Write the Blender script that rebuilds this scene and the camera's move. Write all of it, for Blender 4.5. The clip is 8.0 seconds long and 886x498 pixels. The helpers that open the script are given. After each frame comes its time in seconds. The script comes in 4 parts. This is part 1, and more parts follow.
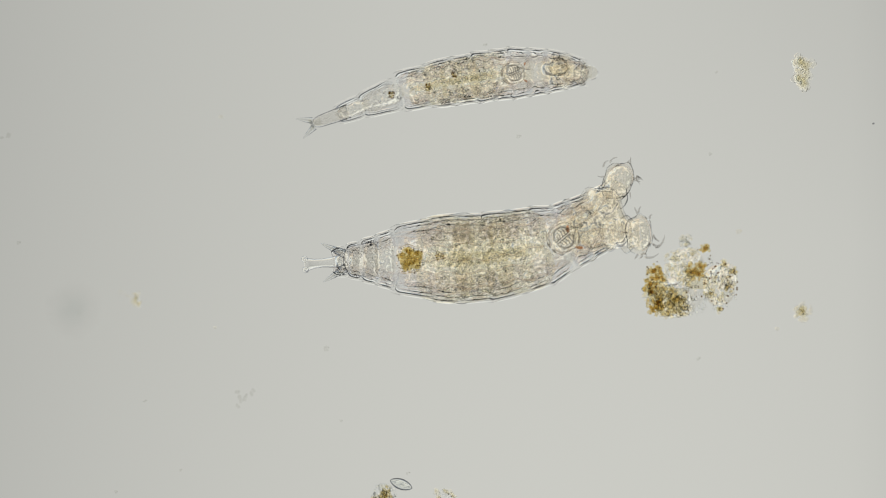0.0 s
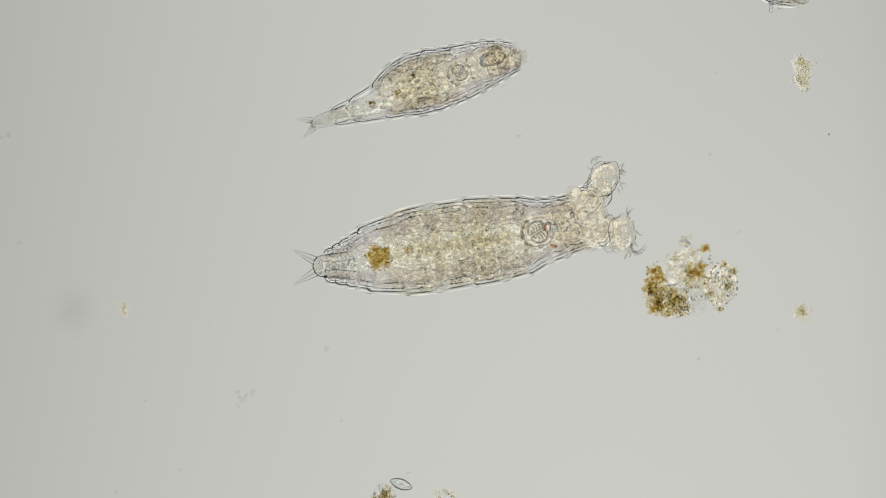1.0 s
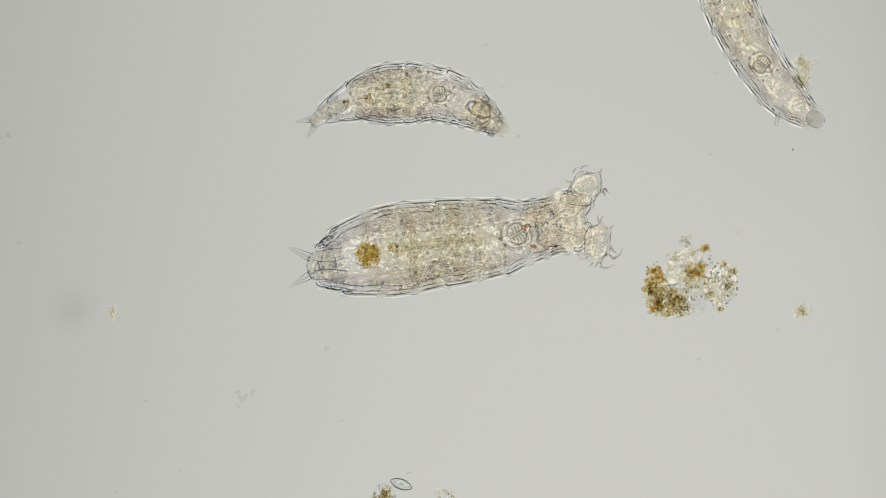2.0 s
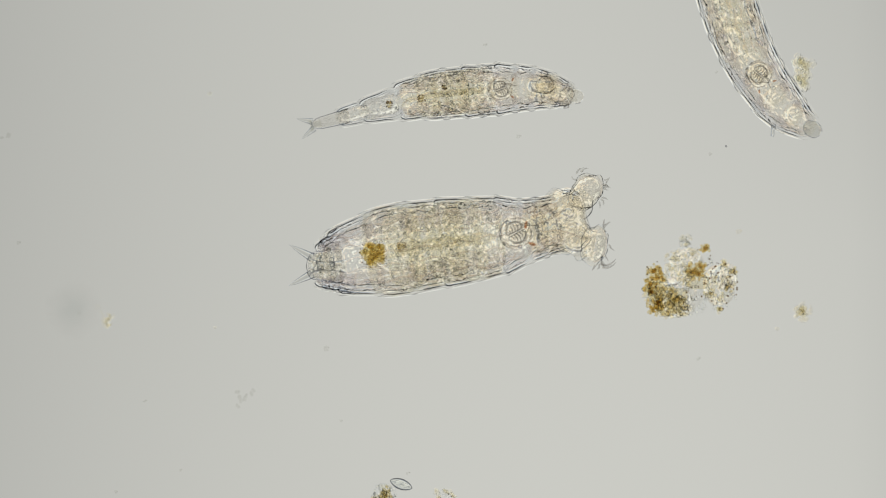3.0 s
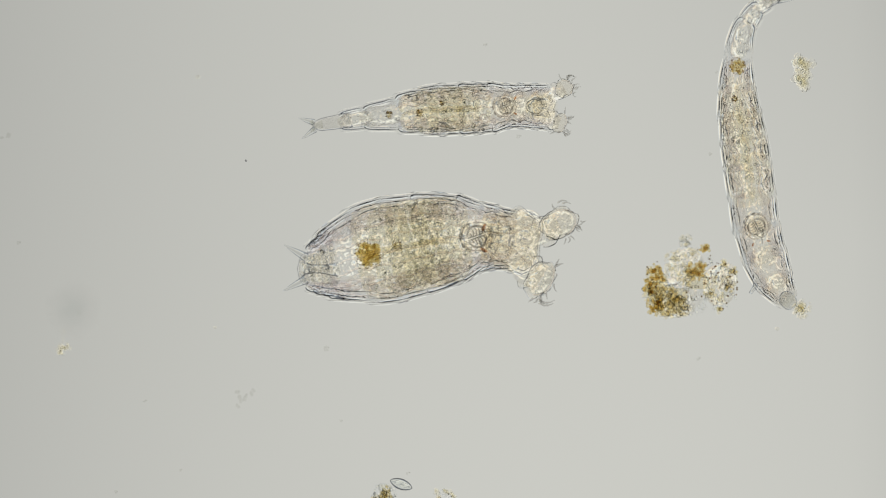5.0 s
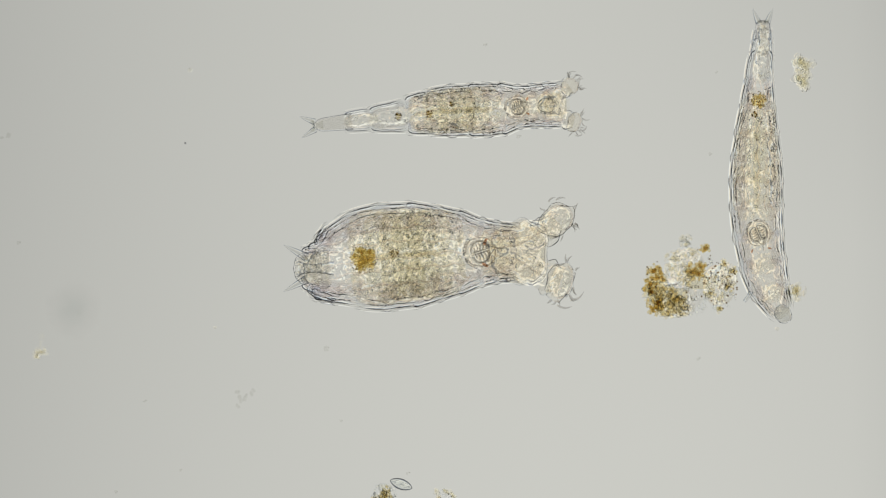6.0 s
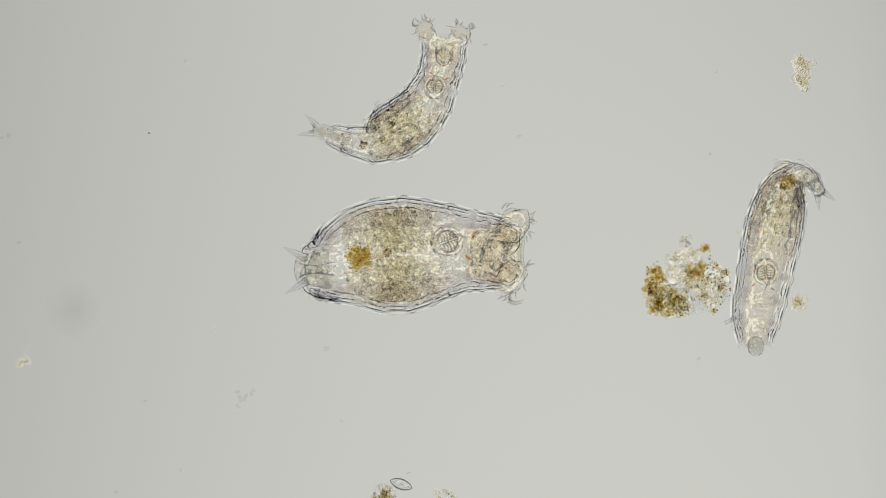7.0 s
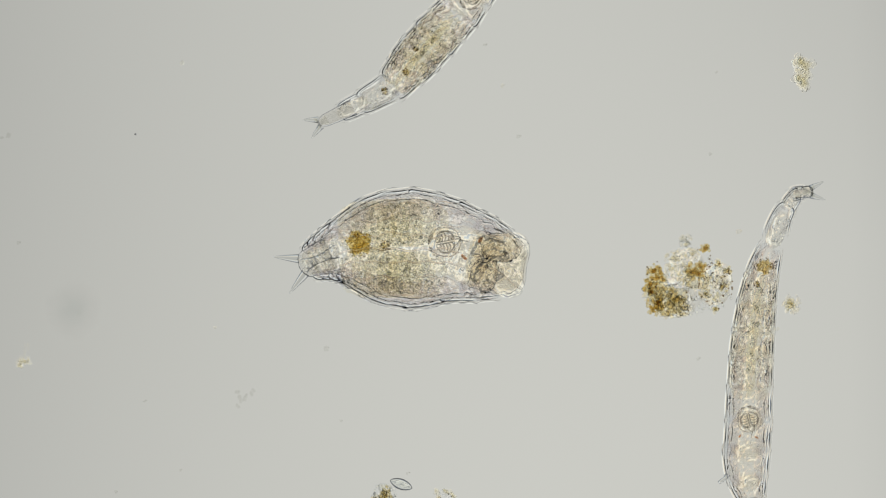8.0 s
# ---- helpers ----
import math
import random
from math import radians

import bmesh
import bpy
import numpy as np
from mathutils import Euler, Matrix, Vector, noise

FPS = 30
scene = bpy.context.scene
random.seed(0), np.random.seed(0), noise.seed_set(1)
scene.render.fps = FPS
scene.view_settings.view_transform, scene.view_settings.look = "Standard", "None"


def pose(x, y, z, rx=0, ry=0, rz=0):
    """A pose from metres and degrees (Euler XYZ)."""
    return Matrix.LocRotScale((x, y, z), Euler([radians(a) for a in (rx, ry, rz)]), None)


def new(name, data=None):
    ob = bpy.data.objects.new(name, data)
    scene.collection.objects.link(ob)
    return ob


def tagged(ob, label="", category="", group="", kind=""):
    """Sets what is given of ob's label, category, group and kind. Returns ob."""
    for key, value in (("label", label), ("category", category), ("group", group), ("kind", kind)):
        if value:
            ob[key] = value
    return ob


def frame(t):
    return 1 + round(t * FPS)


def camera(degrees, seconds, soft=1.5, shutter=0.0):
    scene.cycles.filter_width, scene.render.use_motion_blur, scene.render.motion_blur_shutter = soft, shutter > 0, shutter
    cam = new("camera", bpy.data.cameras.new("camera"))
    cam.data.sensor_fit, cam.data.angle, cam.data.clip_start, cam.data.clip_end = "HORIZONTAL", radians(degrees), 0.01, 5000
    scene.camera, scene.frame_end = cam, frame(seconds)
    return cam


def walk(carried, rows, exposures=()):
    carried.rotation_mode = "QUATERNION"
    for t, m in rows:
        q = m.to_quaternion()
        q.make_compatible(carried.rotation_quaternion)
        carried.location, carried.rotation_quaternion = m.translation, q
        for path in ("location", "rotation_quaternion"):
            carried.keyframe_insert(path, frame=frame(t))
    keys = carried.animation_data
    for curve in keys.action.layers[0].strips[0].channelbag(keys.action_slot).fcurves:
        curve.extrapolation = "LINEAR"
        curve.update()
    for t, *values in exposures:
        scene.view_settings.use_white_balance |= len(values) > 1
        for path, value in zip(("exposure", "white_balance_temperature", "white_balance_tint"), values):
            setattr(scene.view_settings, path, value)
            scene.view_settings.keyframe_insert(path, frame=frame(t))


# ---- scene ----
# One drop of water on a glass slide under a microscope, seen straight down.
# The model is 4000 times life size: PX, the plan's unit, stands for half a
# micrometre, so the large animal, 0.3 mm long in life, is 1.25 m here.
PX = 2.0e-3
MICRON = 2 * PX
FIELD = 1568 * PX
ANGLE = 6.0
HEIGHT = FIELD / 2 / math.tan(radians(ANGLE / 2))
AXIS = 54.0  # height of the animals' long axis over the slide, in PX

cam = camera(ANGLE, 8.0, 1.25)
eye = pose(0, 0, HEIGHT + AXIS * PX)
walk(cam, [(0.0, eye), (8.0, eye)])
scene.cycles.max_bounces = 160
scene.cycles.transmission_bounces = 160
scene.cycles.transparent_max_bounces = 160


def plan(x, y, z=0.0):
    """Plan units (x to the right, y down from the field's upper corner) to metres."""
    k = 1 - (z - AXIS) * PX / HEIGHT
    return Vector(((x - 784) * PX * k, (441 - y) * PX * k, z * PX))


class Nodes:
    """A small writer of node trees."""

    def __init__(self, name, owner=None):
        self.mat = owner or bpy.data.materials.new(name)
        self.mat.use_nodes = True
        self.tree = self.mat.node_tree
        self.tree.nodes.clear()
        self.out = self.tree.nodes.new("ShaderNodeOutputWorld" if owner else "ShaderNodeOutputMaterial")

    def add(self, kind, inputs=(), **props):
        node = self.tree.nodes.new(kind)
        for key, value in props.items():
            setattr(node, key, value)
        for key, value in dict(inputs).items():
            if isinstance(value, bpy.types.NodeSocket):
                self.tree.links.new(value, node.inputs[key])
            else:
                node.inputs[key].default_value = value
        return node

    def math(self, op, a, b=0.0, c=0.0):
        return self.add("ShaderNodeMath", {0: a, 1: b, 2: c}, operation=op).outputs[0]

    def coords(self):
        """Object space in micrometres of life size, from a place of its own for each object."""
        tex = self.add("ShaderNodeTexCoord")
        sc = self.add("ShaderNodeVectorMath", {0: tex.outputs["Object"], 3: 1 / MICRON}, operation="SCALE")
        own = self.math("MULTIPLY", self.add("ShaderNodeObjectInfo").outputs["Random"], 400.0)
        return self.add("ShaderNodeVectorMath", {0: sc.outputs[0], 1: own}, operation="ADD").outputs[0]

    def ramp(self, fac, stops):
        node = self.add("ShaderNodeValToRGB", {0: fac})
        ramp = node.color_ramp
        while len(ramp.elements) < len(stops):
            ramp.elements.new(0.5)
        for el, (at, col) in zip(ramp.elements, stops):
            el.position = at
            el.color = (*col, 1)
        return node.outputs[0]

    def finish(self, shader):
        self.tree.links.new(shader, self.out.inputs[0])
        return self.mat


# ---- light: the condenser's cone of white light from below, in a dim room ----
def build_light():
    world = bpy.data.worlds.new("condenser_light")
    scene.world = world
    n = Nodes("unused", world)
    tex = n.add("ShaderNodeTexCoord")
    sep = n.add("ShaderNodeSeparateXYZ", {0: tex.outputs["Generated"]})
    x, y, z = sep.outputs
    grey = lambda v: (v, v, v)
    cones = []
    # the condenser's lens parts the colours a little: each has a cone of its own width and centre
    for wide, dx, dy in ((1.045, 0.004, -0.003), (1.01, 0.0, 0.0), (0.94, -0.004, 0.003)):
        px, py = n.math("ADD", x, dx), n.math("ADD", y, dy)
        q = n.math("SQRT", n.math("ADD", n.math("MULTIPLY", px, px), n.math("MULTIPLY", py, py)))
        # the brighter ring off axis is added so that slightly bent rays give highlights
        cones.append(n.ramp(n.math("MULTIPLY", q, wide / 0.6), [(0.0, grey(0.5)), (0.118, grey(0.5)), (0.17, grey(0.72)), (0.235, grey(0.82)),
                                                                (0.30, grey(0.66)), (0.38, grey(0.40)), (0.56, grey(0.19)), (1.0, grey(0.05))]))
    cone = n.add("ShaderNodeCombineXYZ", {0: cones[0], 1: cones[1], 2: cones[2]}).outputs[0]
    r = n.math("SQRT", n.math("ADD", n.math("MULTIPLY", x, x), n.math("MULTIPLY", y, y)))
    # vignette painted into the near-axis directions, brightest a little right of the centre
    u = n.math("ADD", x, -0.02)
    fall = n.math("MULTIPLY", n.math("MULTIPLY", u, u), 42.0)
    fall = n.math("MULTIPLY_ADD", y, 0.9, fall)
    # the field's border dims on one side
    fall = n.math("MULTIPLY_ADD", n.math("MAXIMUM", n.math("ADD", x, -0.0482), 0.0), 8.0, fall)
    fall = n.math("MULTIPLY_ADD", n.math("MULTIPLY", n.math("MAXIMUM", x, 0.0), n.math("MAXIMUM", y, 0.0)), 45.0, fall)
    near = n.math("MINIMUM", n.math("MAXIMUM", n.math("DIVIDE", n.math("SUBTRACT", 0.078, r), 0.017), 0.0), 1.0)
    lean = n.math("SUBTRACT", 1.0, n.math("MULTIPLY", fall, near))
    below = n.math("LESS_THAN", z, 0.0)
    beam = n.math("MULTIPLY", n.math("MULTIPLY", lean, 1.10), below)
    hue = n.add("ShaderNodeVectorMath", {0: cone, 1: (1.0, 0.988, 0.91)}, operation="MULTIPLY").outputs[0]
    lit = n.add("ShaderNodeBackground", {0: hue, 1: beam})
    room = n.add("ShaderNodeBackground", {0: (0.8, 0.85, 0.95, 1), 1: 0.06})
    both = n.add("ShaderNodeAddShader", {0: lit.outputs[0], 1: room.outputs[0]})
    n.finish(both.outputs[0])


build_light()


# ---- materials ----
def clear(name, ior, tint, blotch=None):
    """Clear wet tissue: light bends through it. blotch: a second tint in patches."""
    n = Nodes(name)
    colour = (*tint, 1)
    if blotch:
        vec = n.coords()
        big = n.add("ShaderNodeTexNoise", {"Vector": vec, "Scale": 0.09, "Detail": 4.0})
        fine = n.add("ShaderNodeTexNoise", {"Vector": vec, "Scale": 0.5, "Detail": 3.0})
        fac = n.math("MULTIPLY_ADD", fine.outputs[0], 0.5, n.math("MULTIPLY", big.outputs[0], 0.5))
        colour = n.ramp(fac, [(0.38, tint), (0.6, blotch)])
    return n.finish(n.add("ShaderNodeBsdfRefraction", {0: colour, 1: 0.0, 2: ior}).outputs[0])


def pane_material():
    n = Nodes("slide_glass")
    sh = n.add("ShaderNodeBsdfTransparent", {0: (0.985, 0.99, 0.985, 1)})
    return n.finish(sh.outputs[0])


def stain(name, dense, thin, grain=1.5):
    """Matter that soaks up light: coloured, uneven, and straight to look through."""
    n = Nodes(name)
    vec = n.coords()
    a = n.add("ShaderNodeTexNoise", {"Vector": vec, "Scale": 1.0 / grain, "Detail": 4.0, "Roughness": 0.7})
    sh = n.add("ShaderNodeBsdfTransparent", {0: n.ramp(a.outputs[0], [(0.35, dense), (0.65, thin)])})
    return n.finish(sh.outputs[0])


CUTICLE = clear("cuticle", 1.072, (0.983, 0.986, 0.991))
THIN_CUTICLE = clear("thin_cuticle", 1.058, (0.978, 0.981, 0.984))
# Not tissue: an added sheath that bends rays into a bright halo round the outline.
HALO = clear("halo_sheath", 1.012, (0.999, 0.999, 0.999))
LINING = clear("body_lining", 1.037, (0.993, 0.989, 0.988))
WRINKLE = clear("wrinkled_flesh", 1.15, (0.993, 0.986, 0.970), blotch=(0.996, 0.990, 0.982))
LOBE = clear("lobe_skin", 1.05, (0.994, 0.990, 0.982))
HEAD_SKIN = clear("head_skin", 1.05, (0.992, 0.988, 0.980))
FLESH = stain("flesh", (0.980, 0.972, 0.950), (0.995, 0.991, 0.981), 4.0)
GREY_FLESH = stain("grey_flesh", (0.955, 0.955, 0.948), (0.985, 0.985, 0.980), 3.0)
GUT = stain("stomach", (0.989, 0.979, 0.940), (0.998, 0.994, 0.974), 4.0)
PALE_GUT = stain("pale_stomach", (0.991, 0.985, 0.960), (0.9985, 0.996, 0.985), 4.0)
GRANULE = clear("granule", 1.10, (0.9995, 0.996, 0.974))
VACUOLE = clear("vacuole", 1.07, (0.999, 0.996, 0.988))
POUCH = clear("pouch_muscle", 1.10, (0.90, 0.88, 0.86))
MUSCLE = clear("muscle_band", 1.07, (0.985, 0.965, 0.95))
POUCH_SKIN = clear("pouch_skin", 1.012, (0.985, 0.977, 0.965))
JAW = clear("jaw_plate", 1.026, (0.988, 0.979, 0.966))
HAIR = clear("hair", 1.08, (0.80, 0.79, 0.77))
CILIA = clear("cilia", 1.05, (0.85, 0.845, 0.835))
ROSTRUM = clear("rostrum_tip", 1.022, (0.925, 0.925, 0.91))
SPINE = clear("spur_chitin", 1.09, (0.87, 0.875, 0.875))
TOE = clear("toe_skin", 1.06, (0.955, 0.955, 0.95))
MEAL = stain("meal", (0.888, 0.832, 0.655), (0.957, 0.93, 0.82), 1.2)
SPECKLE = stain("speckle", (0.40, 0.31, 0.16), (0.68, 0.58, 0.38))
RUST = stain("rust_eyespot", (0.80, 0.60, 0.46), (0.92, 0.82, 0.74))
AMBER_FILM = stain("amber_film", (0.945, 0.915, 0.82), (0.982, 0.968, 0.915), 3.0)
CRUMB = clear("detritus_grain", 1.024, (0.990, 0.974, 0.922))
DARK_CRUMB = clear("detritus_dense", 1.024, (0.944, 0.896, 0.765))
PALE = clear("pale_flock", 1.014, (0.993, 0.987, 0.966))
HAZE = clear("hazy_flock", 1.009, (0.993, 0.989, 0.973))
SILICA = clear("silica_shell", 1.14, (0.975, 0.98, 0.975))
FILM = stain("dust_film", (0.93, 0.93, 0.92), (0.985, 0.985, 0.98), 2.0)
SOOT = stain("soot", (0.55, 0.55, 0.57), (0.72, 0.72, 0.74))


def dust_shade_material():
    """The soft shade of out-of-focus dust, painted as a tint darkest in its middle."""
    n = Nodes("blurred_dust_shade")
    vec = n.add("ShaderNodeVectorMath", {0: n.add("ShaderNodeTexCoord").outputs["Object"], 3: 1 / MICRON}, operation="SCALE").outputs[0]
    r = n.math("DIVIDE", n.add("ShaderNodeVectorMath", {0: vec}, operation="LENGTH").outputs[1], 30.0)
    rag = n.add("ShaderNodeTexNoise", {"Vector": vec, "Scale": 0.12, "Detail": 3.0})
    fac = n.math("MULTIPLY_ADD", rag.outputs[0], 0.5, n.math("SUBTRACT", r, 0.25))
    sh = n.add("ShaderNodeBsdfTransparent", {0: n.ramp(fac, [(0.1, (0.95, 0.955, 0.955)), (0.55, (0.985, 0.985, 0.985)), (0.9, (1, 1, 1))])})
    return n.finish(sh.outputs[0])


DUST_SHADE = dust_shade_material()
SLIDE = pane_material()


# ---- mesh helpers, in plan units ----
def mesh_object(name, verts, faces, material, parent=None, label="", smooth=True):
    me = bpy.data.meshes.new(name)
    me.from_pydata([tuple(c * PX for c in v) for v in verts], [], faces)
    me.materials.append(material)
    if smooth:
        me.polygons.foreach_set("use_smooth", [True] * len(me.polygons))
    me.update()
    ob = new(name, me)
    if parent is not None:
        ob.parent = parent
    if label:
        tagged(ob, label)
    return ob


def ico(level):
    bm = bmesh.new()
    bmesh.ops.create_icosphere(bm, subdivisions=level, radius=1.0)
    vs = np.array([v.co[:] for v in bm.verts])
    fs = [[v.index for v in f.verts] for f in bm.faces]
    bm.free()
    return vs, fs


ICO1, ICO2, ICO3 = ico(1), ico(2), ico(3)


class Pile:
    """Collects shapes into one mesh."""

    def __init__(self):
        self.v, self.f = [], []

    def put(self, vs, fs):
        k = len(self.v)
        self.v.extend([tuple(p) for p in vs])
        self.f.extend([[i + k for i in f] for f in fs])
        return self

    def blob(self, c, r, base=ICO1, rough=0.0, turn=0.0, freq=1.3):
        vs, fs = base
        r = np.array((r, r, r) if np.isscalar(r) else r, float)
        if rough:
            off = Vector((c[0] * 0.37, c[1] * 0.29, c[2] * 0.41))
            k = np.array([1 + rough * noise.noise(Vector(v) * freq + off) + 0.5 * rough * noise.noise(Vector(v) * freq * 2.3 + off) for v in vs])
            vs = vs * k[:, None]
        p = vs * r
        ct, st = math.cos(turn), math.sin(turn)
        p = np.stack([p[:, 0] * ct - p[:, 1] * st, p[:, 0] * st + p[:, 1] * ct, p[:, 2]], 1) + np.array(c)
        return self.put(p, fs)

    def sweep(self, path, radii, sides=7):
        """A rod along a path of points; its ends close to a point."""
        path = [Vector(p) for p in path]
        n, ring = len(path), []
        for i, p in enumerate(path):
            d = (path[min(i + 1, n - 1)] - path[max(i - 1, 0)]).normalized()
            up = Vector((0, 0, 1)) if abs(d.z) < 0.9 else Vector((1, 0, 0))
            a = d.cross(up).normalized()
            b = a.cross(d)
            ring.append([p + (a * math.cos(s) + b * math.sin(s)) * radii[i] for s in (2 * math.pi * k / sides for k in range(sides))])
        vs = [v for r in ring for v in r]
        fs = []
        for i in range(n - 1):
            for k in range(sides):
                fs.append([i * sides + k, i * sides + (k + 1) % sides, (i + 1) * sides + (k + 1) % sides, (i + 1) * sides + k])
        fs.append(list(range(sides))[::-1])
        fs.append([(n - 1) * sides + k for k in range(sides)])
        # outward winding
        fs = [f[::-1] for f in fs]
        return self.put(vs, fs)

    def hollow(self, half, wall, rough, freq, seed):
        """A closed, uneven bag with a thin wall."""
        vs, fs = ICO3
        off = Vector((seed, seed * 0.7, seed * 1.3))
        k = np.array([1 + rough * noise.noise(Vector(v) * freq + off) + 0.4 * rough * noise.noise(Vector(v) * freq * 2.3 + off) for v in vs])[:, None]
        self.put(vs * k * np.array(half), fs)
        return self.put(vs * k * (np.array(half) - wall), [f[::-1] for f in fs])

    def lathe(self, profile, a=1.0, b=1.0, sides=28, rough=0.0, seed=0.0, freq=0.03):
        """A round body along x; profile: (x, radius); a, b: its half axes in y and z. Ends stay open where the radius is not 0."""
        vs, fs = [], []
        for x, r in profile:
            for k in range(sides):
                s = 2 * math.pi * k / sides
                w = 1.0
                if rough:
                    w += rough * noise.noise(Vector((x * freq + seed, math.cos(s) * 1.6, math.sin(s) * 1.6)))
                vs.append((x, r * a * w * math.cos(s), r * b * w * math.sin(s)))
        for i in range(len(profile) - 1):
            for k in range(sides):
                fs.append([i * sides + k, (i + 1) * sides + k, (i + 1) * sides + (k + 1) % sides, i * sides + (k + 1) % sides])
        fs = [f[::-1] for f in fs]
        return self.put(vs, fs)

    def shell(self, profile, a, b, wall, sides=36, rough=0.0, seed=0.0, fade=0.0, freq=0.025, rear=0.0):
        """A thin-walled tube along x: an outer and an inner skin, joined at both ends; fade, rear: the share over which its ends, or its rear end alone, thin out."""
        low, high = profile[0][0], profile[-1][0]
        vs, fs = [], []
        for m in (0, 1):
            for x, r in profile:
                e = min(x - low, high - x) / (high - low)
                if rear:
                    e = (x - low) / (high - low)
                t = m * wall * ((0.02 + 0.98 * min(1.0, e / rear) ** 1.5) if rear else (0.04 + 0.96 * min(1.0, e / fade) ** 1.5) if fade else 1.0)
                ra, rb = max(r * a - t, 0.02), max(r * b - t, 0.02)
                for k in range(sides):
                    s = 2 * math.pi * k / sides
                    w = rough * noise.noise(Vector((x * freq + seed, math.cos(s) * 1.6, math.sin(s) * 1.6))) * r
                    vs.append((x, (ra + w * a) * math.cos(s), (rb + w * b) * math.sin(s)))
        n = len(profile)
        for m in (0, 1):
            for i in range(n - 1):
                for k in range(sides):
                    o = m * n * sides
                    f = [o + i * sides + k, o + i * sides + (k + 1) % sides, o + (i + 1) * sides + (k + 1) % sides, o + (i + 1) * sides + k]
                    fs.append(f if m == 0 else f[::-1])
        for i, turn in () if fade or rear else ((0, 1), (n - 1, -1)):
            for k in range(sides):
                k2 = (k + 1) % sides
                fs.append([i * sides + k, (n + i) * sides + k, (n + i) * sides + k2, i * sides + k2][::turn])
        fs = [f[::-1] for f in fs]
        return self.put(vs, fs)

    def plate(self, length, bulge, ry, rz, side, wall, lift=0.0, hem=0.0, steps=20, arc=36, wave=0.0, seed=0.0):
        """A curved half shell along x whose rim bows outward by bulge; it thins out to nothing at its front and seams.
        hem: its rear end stays thick and curls in, otherwise it thins out too."""
        top, under = [], []
        reach = radians(68)
        cuts = [i / steps for i in range(steps + 1)]
        if hem:
            cuts = [c / length for c in (0, 1, 2, 3.5, 5, 7.5, 10)] + [c for c in cuts if c * length > 12]
        for f in cuts:
            front = 1 - f
            out = bulge * (1 - (2 * f - 1) ** 2) - 3.6 * max(0.0, 1 - front / 0.22) ** 2
            thin = min(1.0, front / 0.4) ** 1.5
            if hem:
                out -= hem * max(0.0, 1 - f * length / (2.5 + hem)) ** 2
                thin *= 1 + 0.5 * max(0.0, 1 - f * length / 9)
            else:
                out -= 3.6 * max(0.0, 1 - f / 0.22) ** 2
                thin *= min(1.0, f / 0.4) ** 1.5
            for k in range(arc + 1):
                a = -reach + 2 * reach * k / arc
                t = wall * (0.01 + 0.99 * thin) * (0.01 + 0.99 * min(1.0, (reach - abs(a)) / 0.5))
                w = wave * noise.noise(Vector((f * 3.0 + seed, a * 0.9, seed * 1.7)))
                for grid, d in ((top, lift), (under, lift - t)):
                    grid.append(((f - 0.5) * length, side * (-ry + (ry + d + w) * math.cos(a) + out), (rz + d + w) * math.sin(a)))
        m = arc + 1
        o = len(top)
        fs = []
        for i in range(len(cuts) - 1):
            for k in range(arc):
                q = [i * m + k, (i + 1) * m + k, (i + 1) * m + k + 1, i * m + k + 1]
                fs += [q, [v + o for v in q[::-1]]]
        if hem:
            fs += [[k, k + 1, k + 1 + o, k + o] for k in range(arc)]
        if side > 0:
            fs = [f[::-1] for f in fs]
        return self.put(top + under, fs)

    def mesh(self, name, material, parent=None, label=""):
        return mesh_object(name, self.v, self.f, material, parent, label)


def thing(name, x, y, label, category, z=0.0, group=""):
    ob = new(name)
    ob.empty_display_size = 5e-6
    ob.location = plan(x, y, z)
    return tagged(ob, label, category, group)


# ---- the slide ----
def build_setting():
    w, d, h = 2200, 1300, 340
    vs = [(sx * w, sy * d, z) for z in (-h, 0) for sx, sy in ((-1, -1), (1, -1), (1, 1), (-1, 1))]
    bm = bmesh.new()
    top = [bm.verts.new([c * PX for c in v]) for v in vs]
    for f in ((3, 2, 1, 0), (4, 5, 6, 7), (0, 1, 5, 4), (1, 2, 6, 5), (2, 3, 7, 6), (3, 0, 4, 7)):
        bm.faces.new([top[i] for i in f])
    bmesh.ops.bevel(bm, geom=list(bm.edges), offset=12 * PX, segments=2, affect="EDGES")
    me = bpy.data.meshes.new("ground")
    bm.to_mesh(me)
    bm.free()
    me.materials.append(SLIDE)
    tagged(new("ground", me), "clear glass microscope slide under the water", "glass slide", kind="structure")


build_setting()


# ---- the animals ----
def catmull(vals, u):
    n = len(vals) - 1
    i = min(max(int(math.floor(u)), 0), n - 1)
    f = u - i
    p1, p2 = vals[i], vals[i + 1]
    p0 = vals[i - 1] if i > 0 else 2 * p1 - p2
    p3 = vals[i + 2] if i + 2 <= n else 2 * p2 - p1
    return 0.5 * (2 * p1 + (p2 - p0) * f + (2 * p0 - 5 * p1 + 4 * p2 - p3) * f * f + (3 * p1 - p0 - 3 * p2 + p3) * f ** 3)


def track(rows, t):
    """A number, or the value at t of rows (seconds, value)."""
    return rows if np.isscalar(rows) else float(np.interp(t, [r[0] for r in rows], [r[1] for r in rows]))


